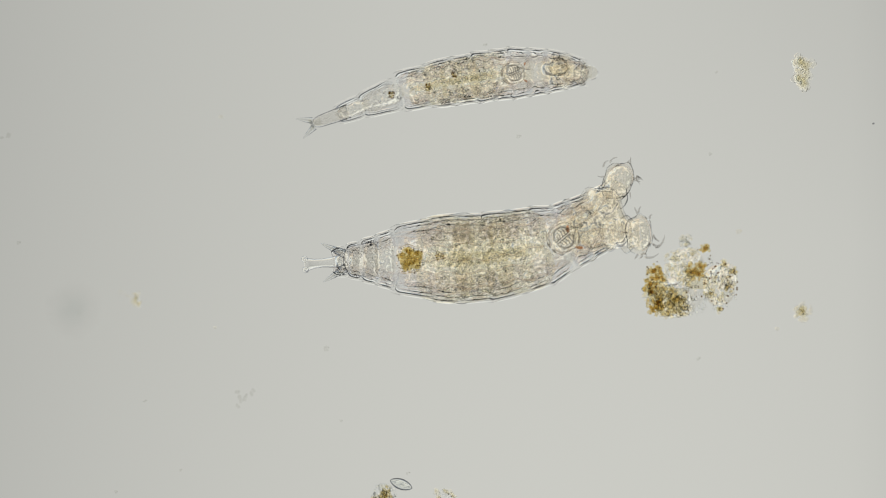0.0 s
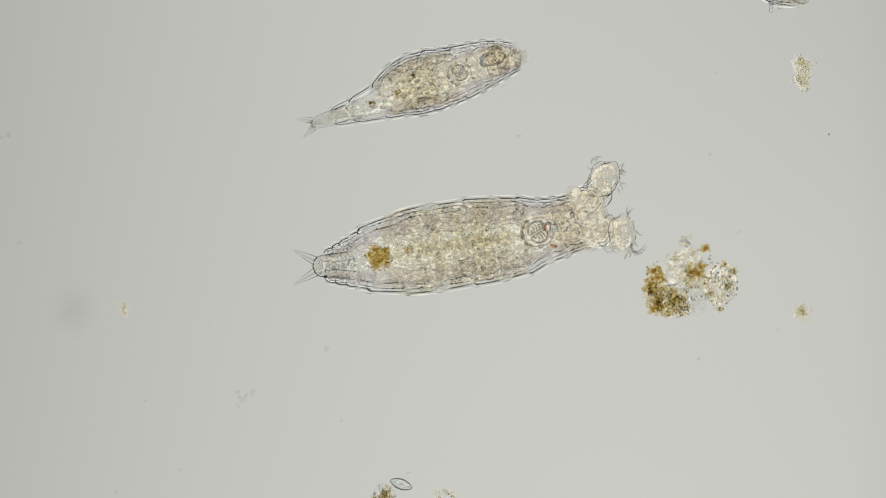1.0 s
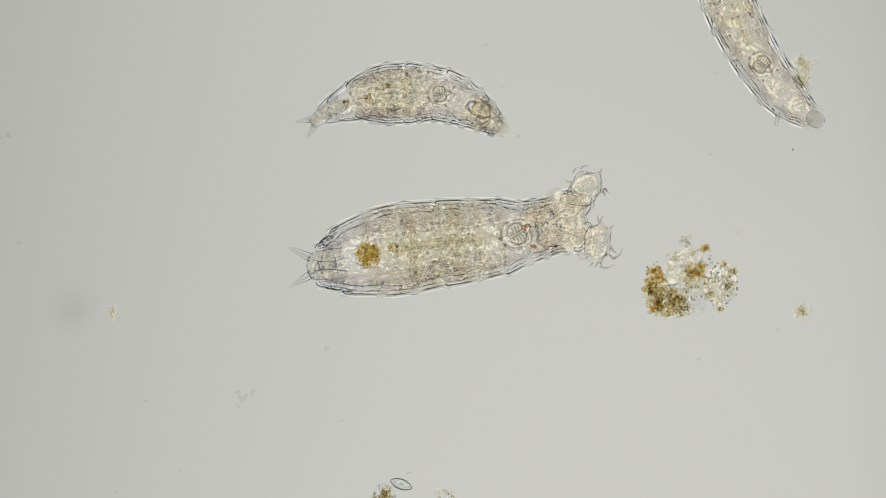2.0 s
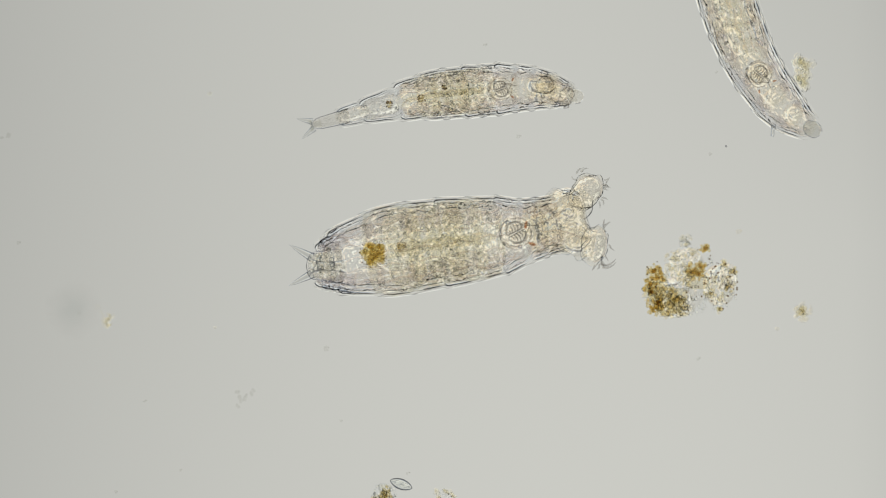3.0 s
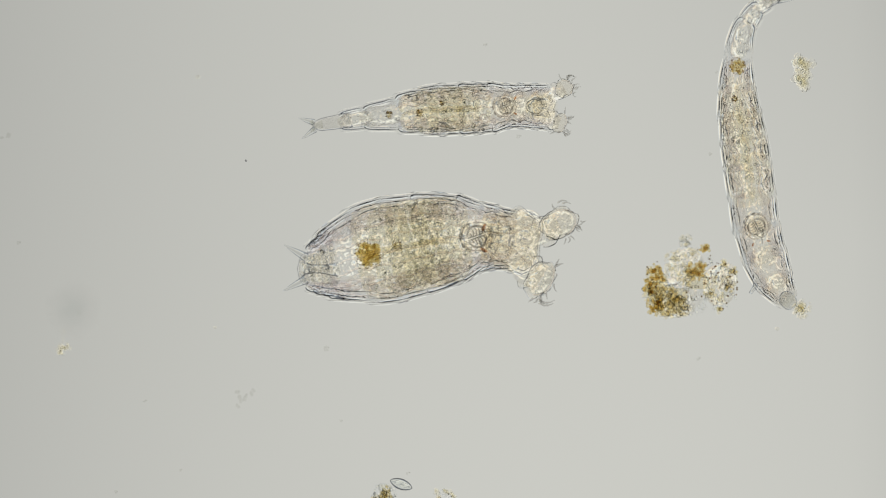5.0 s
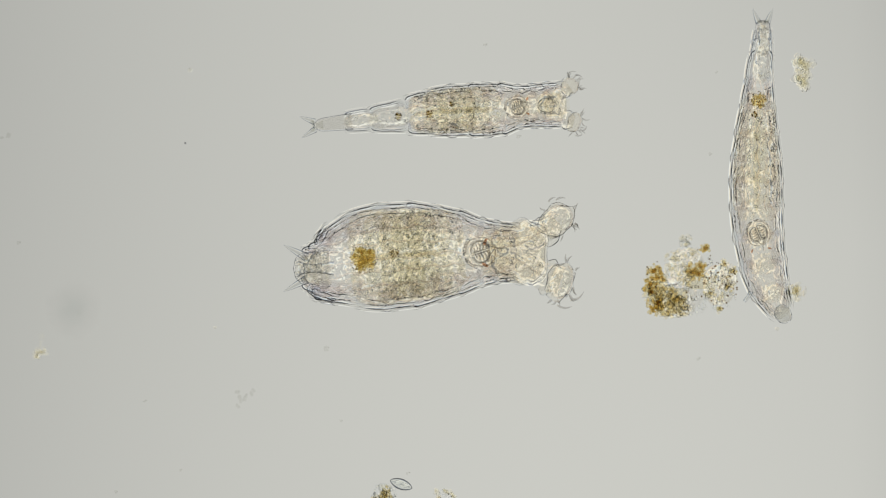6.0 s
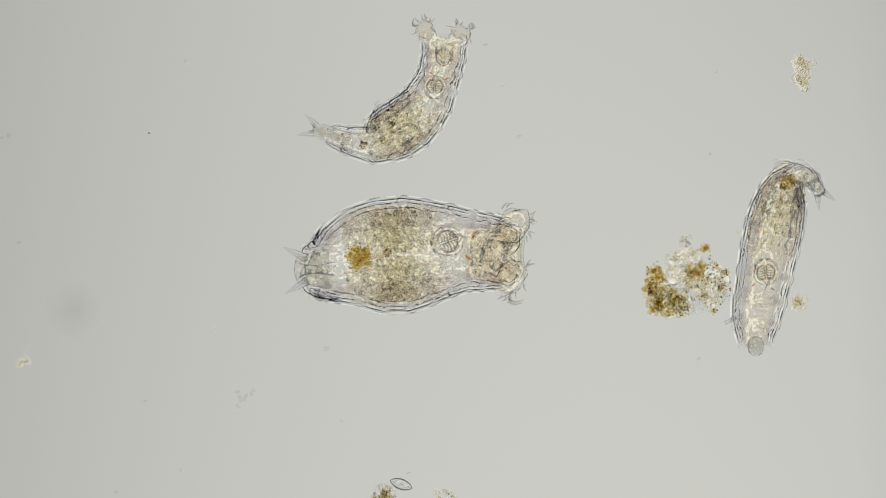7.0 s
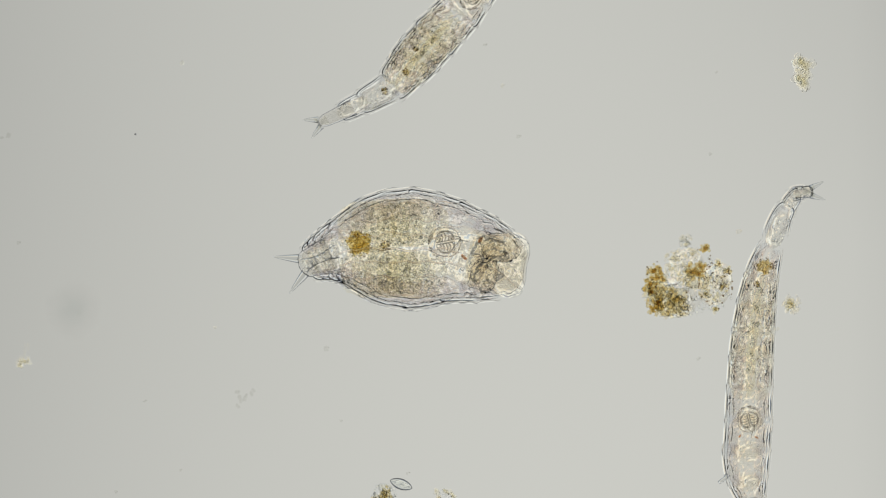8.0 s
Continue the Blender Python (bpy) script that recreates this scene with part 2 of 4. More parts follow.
class Animal:
    """A wheel animal: rigid rings that telescope on a bending axis, with organs that ride on it.
    Its postures are nine stations from the toes (0) to the brow (8): place and width in plan units."""

    def __init__(self, name, label, x, y):
        self.root = thing(name, x, y, label, "rotifer", group="wheel animals in the drop")
        self.x, self.y = x, y
        self.times, self.stations, self.lobes = [], [], []
        self.keyed = []
        self.shoulder = 2.05  # station of the trunk's rear rim, in time
        self.gut = (2.4, 5.2)  # stations between which the stomach lies, in time
        self.sheath = 0.0  # how far the foot's end is drawn in, in time
        self.apart = 0.1  # how far apart the drawn-in wheels lie, as a share of the width
        self.stagger = -0.6  # how far one drawn-in wheel lies behind the other, in stations
        self.rims = 1.0  # how far the plates' rims stand out, in time
        self.reach = 88  # how far out its foot telescopes, as a percentile of the postures
        self.full = 84  # likewise for the stomach

    def posture(self, t, stations, lobes=None):
        self.times.append(t)
        self.stations.append(np.array(stations, float).reshape(9, 3))
        self.lobes.append(lobes)

    def at(self, k, u):
        """Place, heading and width at station u of posture k."""
        s = self.stations[k]
        if u > 8 or u < 0:
            e, i = (8, 7) if u > 8 else (0, 1)
            d = s[e, :2] - s[i, :2]
            x, y = s[e, :2] + d * abs(u - e)
            w = s[e, 2]
        else:
            x, y, w = (catmull(s[:, c], u) for c in range(3))
        a, b = min(max(u - 0.35, 0), 7.3), min(max(u + 0.35, 0.7), 8)
        ax, ay = catmull(s[:, 0], a), catmull(s[:, 1], a)
        bx, by = catmull(s[:, 0], b), catmull(s[:, 1], b)
        return x, y, math.atan2(-(by - ay), bx - ax), w

    def place(self, x, y, z=AXIS, turn=0.0, roll=0.0):
        v = Vector(((x - self.x) * PX, -(y - self.y) * PX, z * PX))
        return Matrix.Translation(v) @ Matrix.Rotation(turn, 4, "Z") @ Matrix.Rotation(roll, 4, "X")

    def ring_rows(self, u0, u1, wide, narrow, length, shift):
        """Rows for a ring held at its rear end; it rolls to suit the width. shift: stations by which it is drawn in, in time."""
        rows = []
        for k, t in enumerate(self.times):
            drawn = track(shift, t)
            x0, y0, _, w0 = self.at(k, u0 + drawn)
            x1, y1, _, w1 = self.at(k, u1 + drawn)
            w = (w0 + w1) / 2
            c = (w * w - narrow * narrow) / (wide * wide - narrow * narrow)
            roll = math.acos(math.sqrt(min(max(c, 0.0), 1.0)))
            turn = math.atan2(-(y1 - y0), x1 - x0)
            x, y = x0 + math.cos(turn) * length / 2, y0 - math.sin(turn) * length / 2
            rows.append((t, self.place(x, y, AXIS, turn, roll)))
        return rows

    def edge(self, k, u, side, out=0.0):
        x, y, turn, w = self.at(k, u)
        return x - math.sin(turn) * side * (w / 2 + out), y - math.cos(turn) * side * (w / 2 + out)

    def plate_rows(self, u0, u1, side, rear=0.0, front=0.0):
        """Rows for a plate whose rim lies on the outline between two stations, its ends in front of or behind it; with its chords and bows."""
        rows, chords, bows = [], [], []
        for k, t in enumerate(self.times):
            v0, rim = track(u0, t), track(self.rims, t)
            (x0, y0), (x1, y1), (xm, ym) = self.edge(k, v0, side, rear * rim + rim - 1), self.edge(k, u1, side, front * rim + rim - 1), self.edge(k, (v0 + u1) / 2, side, (rear + front) / 2 * rim)
            turn = math.atan2(-(y1 - y0), x1 - x0)
            xc, yc = (x0 + x1) / 2, (y0 + y1) / 2
            bows.append(side * (-(xm - xc) * math.sin(turn) - (ym - yc) * math.cos(turn)))
            chords.append(math.hypot(x1 - x0, y1 - y0))
            rows.append((t, self.place(xc, yc, AXIS, turn)))
        return rows, np.array(chords), np.array(bows)

    def organ_rows(self, u, side=0.0, z=AXIS, extra=0.0):
        """u: station, in time; side: offset across the axis as a share of the width there, in time."""
        rows = []
        for k, t in enumerate(self.times):
            x, y, turn, w = self.at(k, track(u, t))
            off = track(side, t)
            x += -math.sin(turn) * off * w
            y += -math.cos(turn) * off * w
            rows.append((t, self.place(x, y, z, turn + extra)))
        return rows

    def gut_rows(self, share, side):
        """Rows for a piece of the stomach at a share of its length."""
        return self.organ_rows([(t, track(self.gut[0], t) * (1 - share) + track(self.gut[1], t) * share) for t in self.times], side)

    def front_rows(self, length, tucked):
        """Rows for the head, its front at the brow when the wheels are out, at station tucked when they are not."""
        rows = []
        for k, t in enumerate(self.times):
            x, y, turn, w = self.at(k, 8.0 if self.lobes[k] else tucked)
            d = length / 2 - (7 if self.lobes[k] else 8)
            rows.append((t, self.place(x - math.cos(turn) * d, y + math.sin(turn) * d, AXIS, turn)))
        return rows

    def lobe_rows(self, which, inside_u=7.3, cock=0.0):
        rows = []
        sign = 1 if which == 0 else -1
        inside = self.apart
        for k, t in enumerate(self.times):
            if self.lobes[k]:
                lx, ly = self.lobes[k][which]
                bx, by, _, _ = self.at(k, 6.7)
                turn8 = self.at(k, 7.2)[2]
                out = math.atan2(-(ly - by), lx - bx)
                d = (out - turn8 + math.pi) % (2 * math.pi) - math.pi
                lx, ly = lx + (bx - lx) * 0.07, ly + (by - ly) * 0.07
                rows.append((t, self.place(lx, ly, AXIS, turn8 + d * 0.75 + cock)))
            else:
                x, y, turn, w = self.at(k, inside_u - 0.3 - (0.0 if sign > 0 else self.stagger))
                x += -math.sin(turn) * sign * inside * w
                y += -math.cos(turn) * sign * inside * w
                rows.append((t, self.place(x, y, AXIS, turn + sign * 0.1)))
        return rows

    def span(self, u0, u1):
        """Lengths of a stretch of the axis over all postures."""
        out = []
        for k in range(len(self.times)):
            a, b = self.at(k, u0), self.at(k, u1)
            out.append(math.hypot(b[0] - a[0], b[1] - a[1]))
        return np.array(out)

    def widths(self, u):
        return np.array([self.at(k, u)[3] for k in range(len(self.times))])

    def key(self, ob, rows):
        self.keyed.append((ob, rows))


def ring_profile(a, u0, u1, length, steps=24):
    """Outline of the foot's end: the animal's usual taper there, blunt at the rear and tucked in a little in front."""
    mid = a.widths((u0 + u1) / 2)
    out = []
    for i in range(steps + 1):
        f = i / steps
        r = float(np.median(a.widths(u0 + (u1 - u0) * f) / mid))
        edge, tuck = min(f, 1 - f) * length, min(0.28 * length, 34)
        if edge < tuck:
            r *= 1 - 0.05 * (1 - edge / tuck) ** 2
        if f < 0.3:
            r *= math.sqrt(max(1 - ((0.3 - f) / 0.3) ** 3.2, 0.0004))
        out.append(((f - 0.5) * length, r))
    return out


def build_foot_end(a, u0, u1, seed, shift):
    """The last, closed ring of the foot, oval so that it can roll wider or narrower."""
    length = float(np.percentile(a.span(u0, u1), min(a.reach + 12, 100))) * 1.16 + 8
    mid = a.widths((u0 + u1) / 2)
    wide, narrow = max(mid.max(), mid.min() * 1.05), mid.min()
    prof = ring_profile(a, u0, u1, length)
    ob = Pile().shell(prof, wide / 2, narrow / 2, min(1.1, 0.45 + wide * 0.009), sides=88, rough=0.03, seed=seed).mesh("foot_end", LINING, a.root)
    core = Pile().shell([(x * 0.96, r) for x, r in prof], wide * 0.46, narrow * 0.46, 1.2, sides=40, rough=0.12, seed=seed + 3)
    core.mesh("foot_core", GREY_FLESH, ob)
    a.key(ob, a.ring_rows(u0, u1, wide, narrow, length, shift))


def build_plates(a, name, u0, u1, hem=False, seed=0.0):
    """The two flank plates of one body ring: they slide and tilt as the body swells and bends. hem: its rear rim stands proud."""
    low = float(np.percentile(a.widths((track(u0, 0) + u1) / 2), 10))
    proud = (1.5 + low * 0.015) * hem
    slack = u1 < 2.2
    for side in (1, -1):
        rows, chords, bows = a.plate_rows(u0, u1, side, proud, -0.6 * proud)
        length = float(np.percentile(chords, a.reach if slack else 42 if hem else 48)) * 1.06 + 4
        bow = float(np.percentile(bows, 64)) + (2.0 if slack else 0.0)
        if hem or slack:
            # held at its rear rim
            rows = [(t, m @ Matrix.Translation(((length - c) / 2 * (1 if slack else track(a.rims, t)) * PX, 0, 0))) for (t, m), c in zip(rows, chords)]
        ry = 0.46 * low
        rz = min(ry, 50.0)
        thick = 1.4 + low * 0.003
        curl = 2.8 * hem
        ob = Pile().plate(length, bow, ry, rz, side, thick, 0.0, curl, seed=seed, wave=0.8).mesh(name, CUTICLE if low > 45 else THIN_CUTICLE, a.root)
        # added layer outside the skin, there only for the bright halo
        Pile().plate(length * 1.16, bow * 1.16, ry, rz, side, 3.0 + low * 0.01, 3.5 + low * 0.01 - bow * 0.16, seed=seed, wave=0.8).mesh("halo_sheath", HALO, ob)
        for share, inset, wave in ((0.96, -(2.6 + low * 0.026), 1.2), (0.9, -(4.5 + low * 0.075), 4.0))[:2 if low > 45 else 1]:
            Pile().plate(length * share, bow, ry, rz, side, thick * 0.8, inset, seed=seed + inset, wave=wave).mesh("body_lining", LINING, ob)
        # long fibres that follow the flank
        for j in range(5 if low > 90 else 2 if low > 45 else 0):
            d = -(6 + j * (2.5 + low * 0.02)) - 2 * math.sin(seed + j * 2.1 + side)
            h = length * (0.5 - 0.07 * j) * (0.8 + 0.2 * math.sin(seed * 3 + j))
            o = length * 0.12 * math.sin(seed * 5 + j * 1.7 + side)
            path = [(o + h * f, side * (bow * (1 - f * f) + d + 1.6 * math.sin(f * 5 + seed + j)), 9 - 4 * j) for f in np.linspace(-1, 1, 13)]
            Pile().sweep(path, [0.3, 0.7, 0.9] + [1.3 + 0.1 * (j % 3)] * 7 + [0.9, 0.7, 0.3], 7).mesh("muscle_band", MUSCLE, ob)
        a.key(ob, rows)


def sheet(parent, length, wide, thick, seed, name="wrinkled_flesh", x=0.0, y=0.0, z=0.0, material=None, rag=1.6):
    """A flat, wrinkled lens of soft tissue with a ragged rim."""
    thick = min(thick, 0.12 * min(length, wide))
    step = 1.8
    nx, ny = max(int(length / step), 4), max(int(wide / step), 4)
    top, under, rims = [], [], []
    for i in range(nx + 1):
        for k in range(ny + 1):
            f, g = 2 * i / nx - 1, 2 * k / ny - 1
            px, py = f * length / 2, g * wide / 2
            bite = 0.25 * noise.noise(Vector((px * 0.06 + seed, py * 0.06, seed)))
            rim = 1 - (abs(f) ** 2.3 + abs(g) ** 2.3) ** (1 / 2.3) + rag * bite * (1 - max(abs(f), abs(g)))
            h = 0.95 * thick * min(max(rim * 2.2, 0.0), 1.0)
            rims.append(rim)
            lift = min(max(rim * 3.0, 0.0), 1.0)
            for grid, sign, o in ((top, 1, 0.0), (under, -1, 40.0)):
                q = Vector((px * 0.19 + seed * 3 + o, py * 0.19, seed))
                w = 1.2 + noise.noise(q) * 2.2 + noise.noise(q * 2.1) * 1.4 + noise.noise(q * 0.4) * 1.5
                grid.append((px, py, sign * (h + lift * (w - 1.2) * min(1.0, thick / 3.5))))
    m, o = ny + 1, len(top)
    fs = []
    for i in range(nx):
        for k in range(ny):
            q = [i * m + k, (i + 1) * m + k, (i + 1) * m + k + 1, i * m + k + 1]
            if max(rims[v] for v in q) > 0:
                fs += [q, [v + o for v in q[::-1]]]
    p = Pile().put(top + under, fs)
    ob = p.mesh(name, material or WRINKLE, parent)
    ob.location = (x * PX, y * PX, z * PX)
    return ob


def tissue(ob, rng, length, wide, count, size, material=None, squash=0.86):
    """Cells and droplets inside a part, in one thin layer each side of the middle."""
    p = Pile()
    for i in range(count):
        f = rng.uniform(-0.46, 0.46)
        s = rng.uniform(-1, 1)
        r = size * rng.uniform(0.4, 1.3)
        p.blob((f * length, s * wide * 0.5 * squash, rng.uniform(-0.12, 0.12) * wide), (r * rng.uniform(0.8, 1.3), r, r * 0.8), ICO2, 0.25, rng.uniform(0, 3))
    part_ob = p.mesh("tissue", material or VACUOLE, ob)
    tagged(part_ob, kind="stuff")
    return part_ob


def bands(ob, rng, length, wide):
    """Long muscle bands under the skin of the trunk."""
    for i in range(5):
        y = (i - 2) * 0.17 * wide + rng.uniform(-3, 3)
        h = length * rng.uniform(0.25, 0.42)
        o = rng.uniform(-0.08, 0.08) * length
        z = wide * 0.3
        p = Pile().sweep([(o + h * f, y + 2.5 * math.sin(f * 4 + i), z * (1 - 0.1 * f * f)) for f in np.linspace(-1, 1, 9)], [0.5, 1.4, 1.8, 2.0, 2.0, 2.0, 1.8, 1.4, 0.5], 7)
        p.mesh("muscle_band", MUSCLE, ob, "faint long muscle band")


def build_mastax(a, u, size, side=0.0):
    """The round jaw pouch with its pair of ribbed plates."""
    p = Pile().blob((0, 0, 0), (size * 0.5, size * 0.5, size * 0.2), ICO3, 0.22)
    ob = p.mesh("jaw_pouch", POUCH_SKIN, a.root, "round clear muscular jaw pouch")
    sheet(ob, size * 0.95, size * 0.95, size * 0.04, a.x * 0.1 + 1)
    fine = 0.55 + size * 0.012
    for s in (1, -1):
        q = Pile()
        q.blob((size * 0.02, s * size * 0.15, 2), (size * 0.26, size * 0.13, size * 0.1), ICO2, 0.15)
        q.mesh("jaw_plate", JAW, ob, "ribbed half-moon jaw plate")
        for j in range(5):
            x, y = size * (-0.2 + 0.095 * j), s * size * 0.30 * math.cos((j - 2) * 0.5)
            rib = Pile().sweep([(x + size * 0.05 * math.sin(2.6 * f), s * size * 0.035 + (y - s * size * 0.035) * f, 6) for f in np.linspace(0, 1, 8)],
                               [fine * r for r in (0.5, 0.8, 0.9, 0.9, 0.8, 0.7, 0.6, 0.3)], 6)
            rib.mesh("jaw_rib", HAIR, ob)
        for bulge, full in ((0.035, 0.9), (0.33, 1.1)):
            edge = [(size * 0.29 * math.sin(g), s * size * (0.03 + (bulge - 0.03) * math.cos(g)), 6) for g in np.linspace(-1.5, 1.5, 11)]
            Pile().sweep(edge, [0.4] + [fine * full] * 9 + [0.4], 6).mesh("jaw_rim", HAIR, ob)
        for g0, g1, rad, full in ((0.3, 1.5, 0.47, 0.8), (1.6, 3.0, 0.46, 1.2), (0.6, 2.3, 0.36, 1.0), (2.2, 3.1, 0.52, 1.0)):
            pts = [(math.cos(g) * size * rad, s * math.sin(g) * size * rad * (1 + 0.06 * math.sin(3 * g + s)), 3) for g in np.linspace(g0, g1, 14)]
            arc = Pile().sweep(pts, [0.4] + [(size * 0.012 + 0.4) * full] * 12 + [0.4], 6)
            arc.mesh("pouch_muscle", POUCH, ob)
        # strands that run together before the jaws
        for j, (far, across) in enumerate(((0.14, 0.10), (0.02, 0.27)) if s > 0 else ((0.2, 0.2), (0.7, 0.16))):
            strand = Pile().sweep([(size * (0.5 + (far - 0.5) * f), s * size * across * (f ** 1.5 + 0.25 * math.sin(3 * f + j)), 8) for f in np.linspace(0, 1, 7)],
                                  [fine * g for g in (0.7, 0.9, 0.8, 0.7, 0.6, 0.5, 0.3)], 6)
            strand.mesh("jaw_strand", HAIR, ob)
        knob = Pile().blob((-size * 0.5, s * size * 0.12, 4), (size * 0.035, size * 0.08, size * 0.05), ICO2, 0.4)
        knob.mesh("jaw_hinge", HAIR, ob, "dark jaw hinge")
    a.key(ob, a.organ_rows(u, side, extra=radians(18)))
    return ob


def build_eyespots(a, size, seats):
    """The pair of rusty eyespots. seats: for each its station and its place across, in time."""
    for j, (u, side) in enumerate(seats):
        p = Pile()
        for x, y, r in ((0, 0, 1.0), (0.9, 0.5, 0.7), (-0.7, -0.6, 0.75)):
            p.blob((x * size, y * size, 8), (size * r, size * r * 0.8, size * 0.5 * r), ICO2, 0.4)
        a.key(p.mesh("eyespot", RUST, a.root, "small rusty eyespot"), a.organ_rows(u, side, extra=0.6 + j * 1.4))


def build_head(a, rng, long, wide, tucked, skin):
    """The soft head that bears the wheels: it flares to two corners with a dip between them, lumpy and filled with folded tissue."""
    prof = [(x, 0.80 + 0.22 * min(1.0, (x + 0.5) / 0.55) ** 1.5 if x < 0.05 else 1.02 * max(1 - ((x - 0.05) / 0.45) ** 2.3, 0.0) ** 0.55 + 0.004)
            for x in [-0.5 + 0.05 * i for i in range(12)] + [0.1, 0.15, 0.2, 0.25, 0.3, 0.35, 0.39, 0.42, 0.445, 0.465, 0.48, 0.49, 0.497, 0.5]]
    p = Pile()
    if skin:
        for share, wall, rough in ((1.0, 0.3 + wide * 0.0028, 0.2), (0.91, 0.2 + wide * 0.002, 0.24)):
            p.shell([(x * long * share, r) for x, r in prof], wide * 0.5 * share, wide * 0.15 * share, wall, sides=72, rough=rough, seed=a.x * 0.7 + share, rear=0.45, freq=0.06)
    else:
        p.blob((0, 0, 0), (long * 0.3, wide * 0.3, wide * 0.06), ICO3, 0.4)
    p.v = [(x - max(x, 0) / long * 2 * 10 * skin * math.exp(-(y / (0.22 * wide)) ** 2), y, z) for x, y, z in p.v]
    ob = p.mesh("head", HEAD_SKIN if skin else FLESH, a.root, "soft lumpy beige head")
    # layers of tissue, ragged at their ends
    for j, (x, w, d) in enumerate(((-0.06, 0.9, 0.86), (0.0, 0.8, 0.96))):
        sheet(ob, w * long, d * wide, 2.0, 51.0 + j * 7.7 + a.x, "head_core", x * long, 0, 14 * j - 7, FLESH, 2.2)
    spots = ((-0.2, 0.2, 0.5, 0.42), (-0.18, -0.2, 0.52, 0.42), (0.16, 0.28, 0.5, 0.48), (0.16, -0.28, 0.5, 0.48), (0.02, 0.0, 0.6, 0.5))
    for j, (x, y, w, d) in enumerate(spots if skin else ((0.0, 0.24, 0.8, 0.46), (0.0, -0.24, 0.8, 0.46), (-0.1, 0.0, 0.9, 0.5))):
        sheet(ob, w * long, d * wide, 5.0, 31.0 + j * 3.3 + a.x, "head_flesh", x * long, y * wide, 3 * j - 6)
    tissue(ob, rng, long * 0.8, wide * 0.9, int(long * wide / (130 if skin else 220)), 2.6, VACUOLE)
    tissue(ob, rng, long * 0.8, wide * 0.9, int(long * wide / 300), 1.6, GRANULE)
    for s in (1, -1) if skin else ():
        fold = [(long * (-0.4 + 0.75 * f), s * wide * (0.04 + 0.30 * f ** 1.6 + 0.02 * math.sin(f * 9)), 10) for f in np.linspace(0, 1, 11)]
        Pile().sweep(fold, [0.3] + [1.2] * 9 + [0.3], 6).mesh("muscle_band", MUSCLE, ob)
    a.key(ob, a.front_rows(long, tucked))


def wisp(pile, start, lean, reach, bow, z, girth):
    """One tapered, curved tuft of hairs."""
    dx, dy = math.cos(lean), math.sin(lean)
    pts = [(start[0] + dx * reach * f - dy * bow * math.sin(math.pi * f), start[1] + dy * reach * f + dx * bow * math.sin(math.pi * f), z) for f in np.linspace(0, 1, 6)]
    pile.sweep(pts, [girth * g for g in (0.7, 1.0, 0.95, 0.75, 0.5, 0.2)], 6)


def build_lobe(a, which, rng, half, stalk, cock):
    """One half of the wheel organ: a soft stalk, an oval lobe and its tufts of hairs. half: its half axes outward and across."""
    hx, hy = half
    sign = 1 if which == 0 else -1
    high = min(hx, hy) * 0.5
    p = Pile().hollow((hx, hy, high), 0.45 + hy * 0.012, 0.28, 1.7, hx)
    ob = p.mesh("wheel_lobe", LOBE, a.root, "oval clear wheel lobe with beating hairs")
    girth = (min(hx, hy) + hy) * 0.5
    q = Pile().shell([(-hx * 0.2 - stalk + (stalk + hx * 0.2) * f, 0.85 + 0.15 * math.sin(f * 5)) for f in np.linspace(0, 1, 15)], girth, girth * 0.5, 0.8, sides=36, rough=0.3, seed=which * 5.0 + hx, fade=0.3, freq=0.06)
    q.mesh("stalk", LOBE, ob)
    core = Pile().blob((0, 0, 0), (hx * 0.86, hy * 0.88, min(hx, hy) * 0.7), ICO3, 0.25)
    core.mesh("lobe_core", FLESH, ob)
    rim = [(hx * 0.84 * math.cos(g), hy * 0.88 * math.sin(g), 4) for g in np.linspace(-1.5, 1.5, 15)]
    Pile().sweep(rim, [0.4] + [1.0 + hy * 0.012] * 13 + [0.4], 6).mesh("lobe_rim", MUSCLE, ob, "dark curved rim of the lobe")
    if hy > 20:
        tissue(ob, rng, hx * 1.6, hy * 1.7, int(6 + hx * hy * 0.03), 2.0, GRANULE)
        sheet(ob, hx * 1.5, hy * 1.6, 3.4, which * 4.0 + hx)
    sheet(ob, stalk + hx, hy * 1.5, 2.4, which * 4.0 + hx + 7, x=-stalk * 0.6 - hx * 0.4)
    for beat in (1, -1):
        h = Pile()
        for i in range(5):
            g = rng.uniform(-1.7, 1.7)
            lean = g + rng.uniform(-0.9, 0.9)
            reach = (7 + hy * 0.24) * rng.uniform(0.6, 1.2)
            wisp(h, (hx * 1.02 * math.cos(g), hy * 1.02 * math.sin(g)), lean, reach, reach * rng.uniform(-0.25, 0.25), beat * rng.uniform(1, hy * 0.4), 0.8 + hy * 0.022 * rng.uniform(0.6, 1.4))
        # tufts swept along the outer rim, a little off it
        for i in range(1):
            g = sign * rng.uniform(0.5, 1.6)
            reach = (9 + hy * 0.5) * rng.uniform(0.7, 1.1)
            wisp(h, ((hx + 3 + hy * 0.12) * math.cos(g), (hy + 3 + hy * 0.18) * math.sin(g)), g - sign * 1.5, reach, sign * reach * 0.16, beat * 4, 0.8 + hy * 0.03)
        hairs = tagged(h.mesh("cilia", CILIA, ob, "short curved tufts of hairs"), kind="stuff")
        rows = []
        for k in range(41):
            t = k * 0.2
            shut = 1 - float(np.interp(t, a.times, [1.0 if l else 0.0 for l in a.lobes]))
            swing = radians(9 * (1 if k % 2 else -1) * beat * (1 - shut))
            rows.append((t, Matrix.Translation((-shut * hx * 0.8 * PX, 0, 0)) @ Matrix.Rotation(swing, 4, "Z")))
        a.key(hairs, rows)
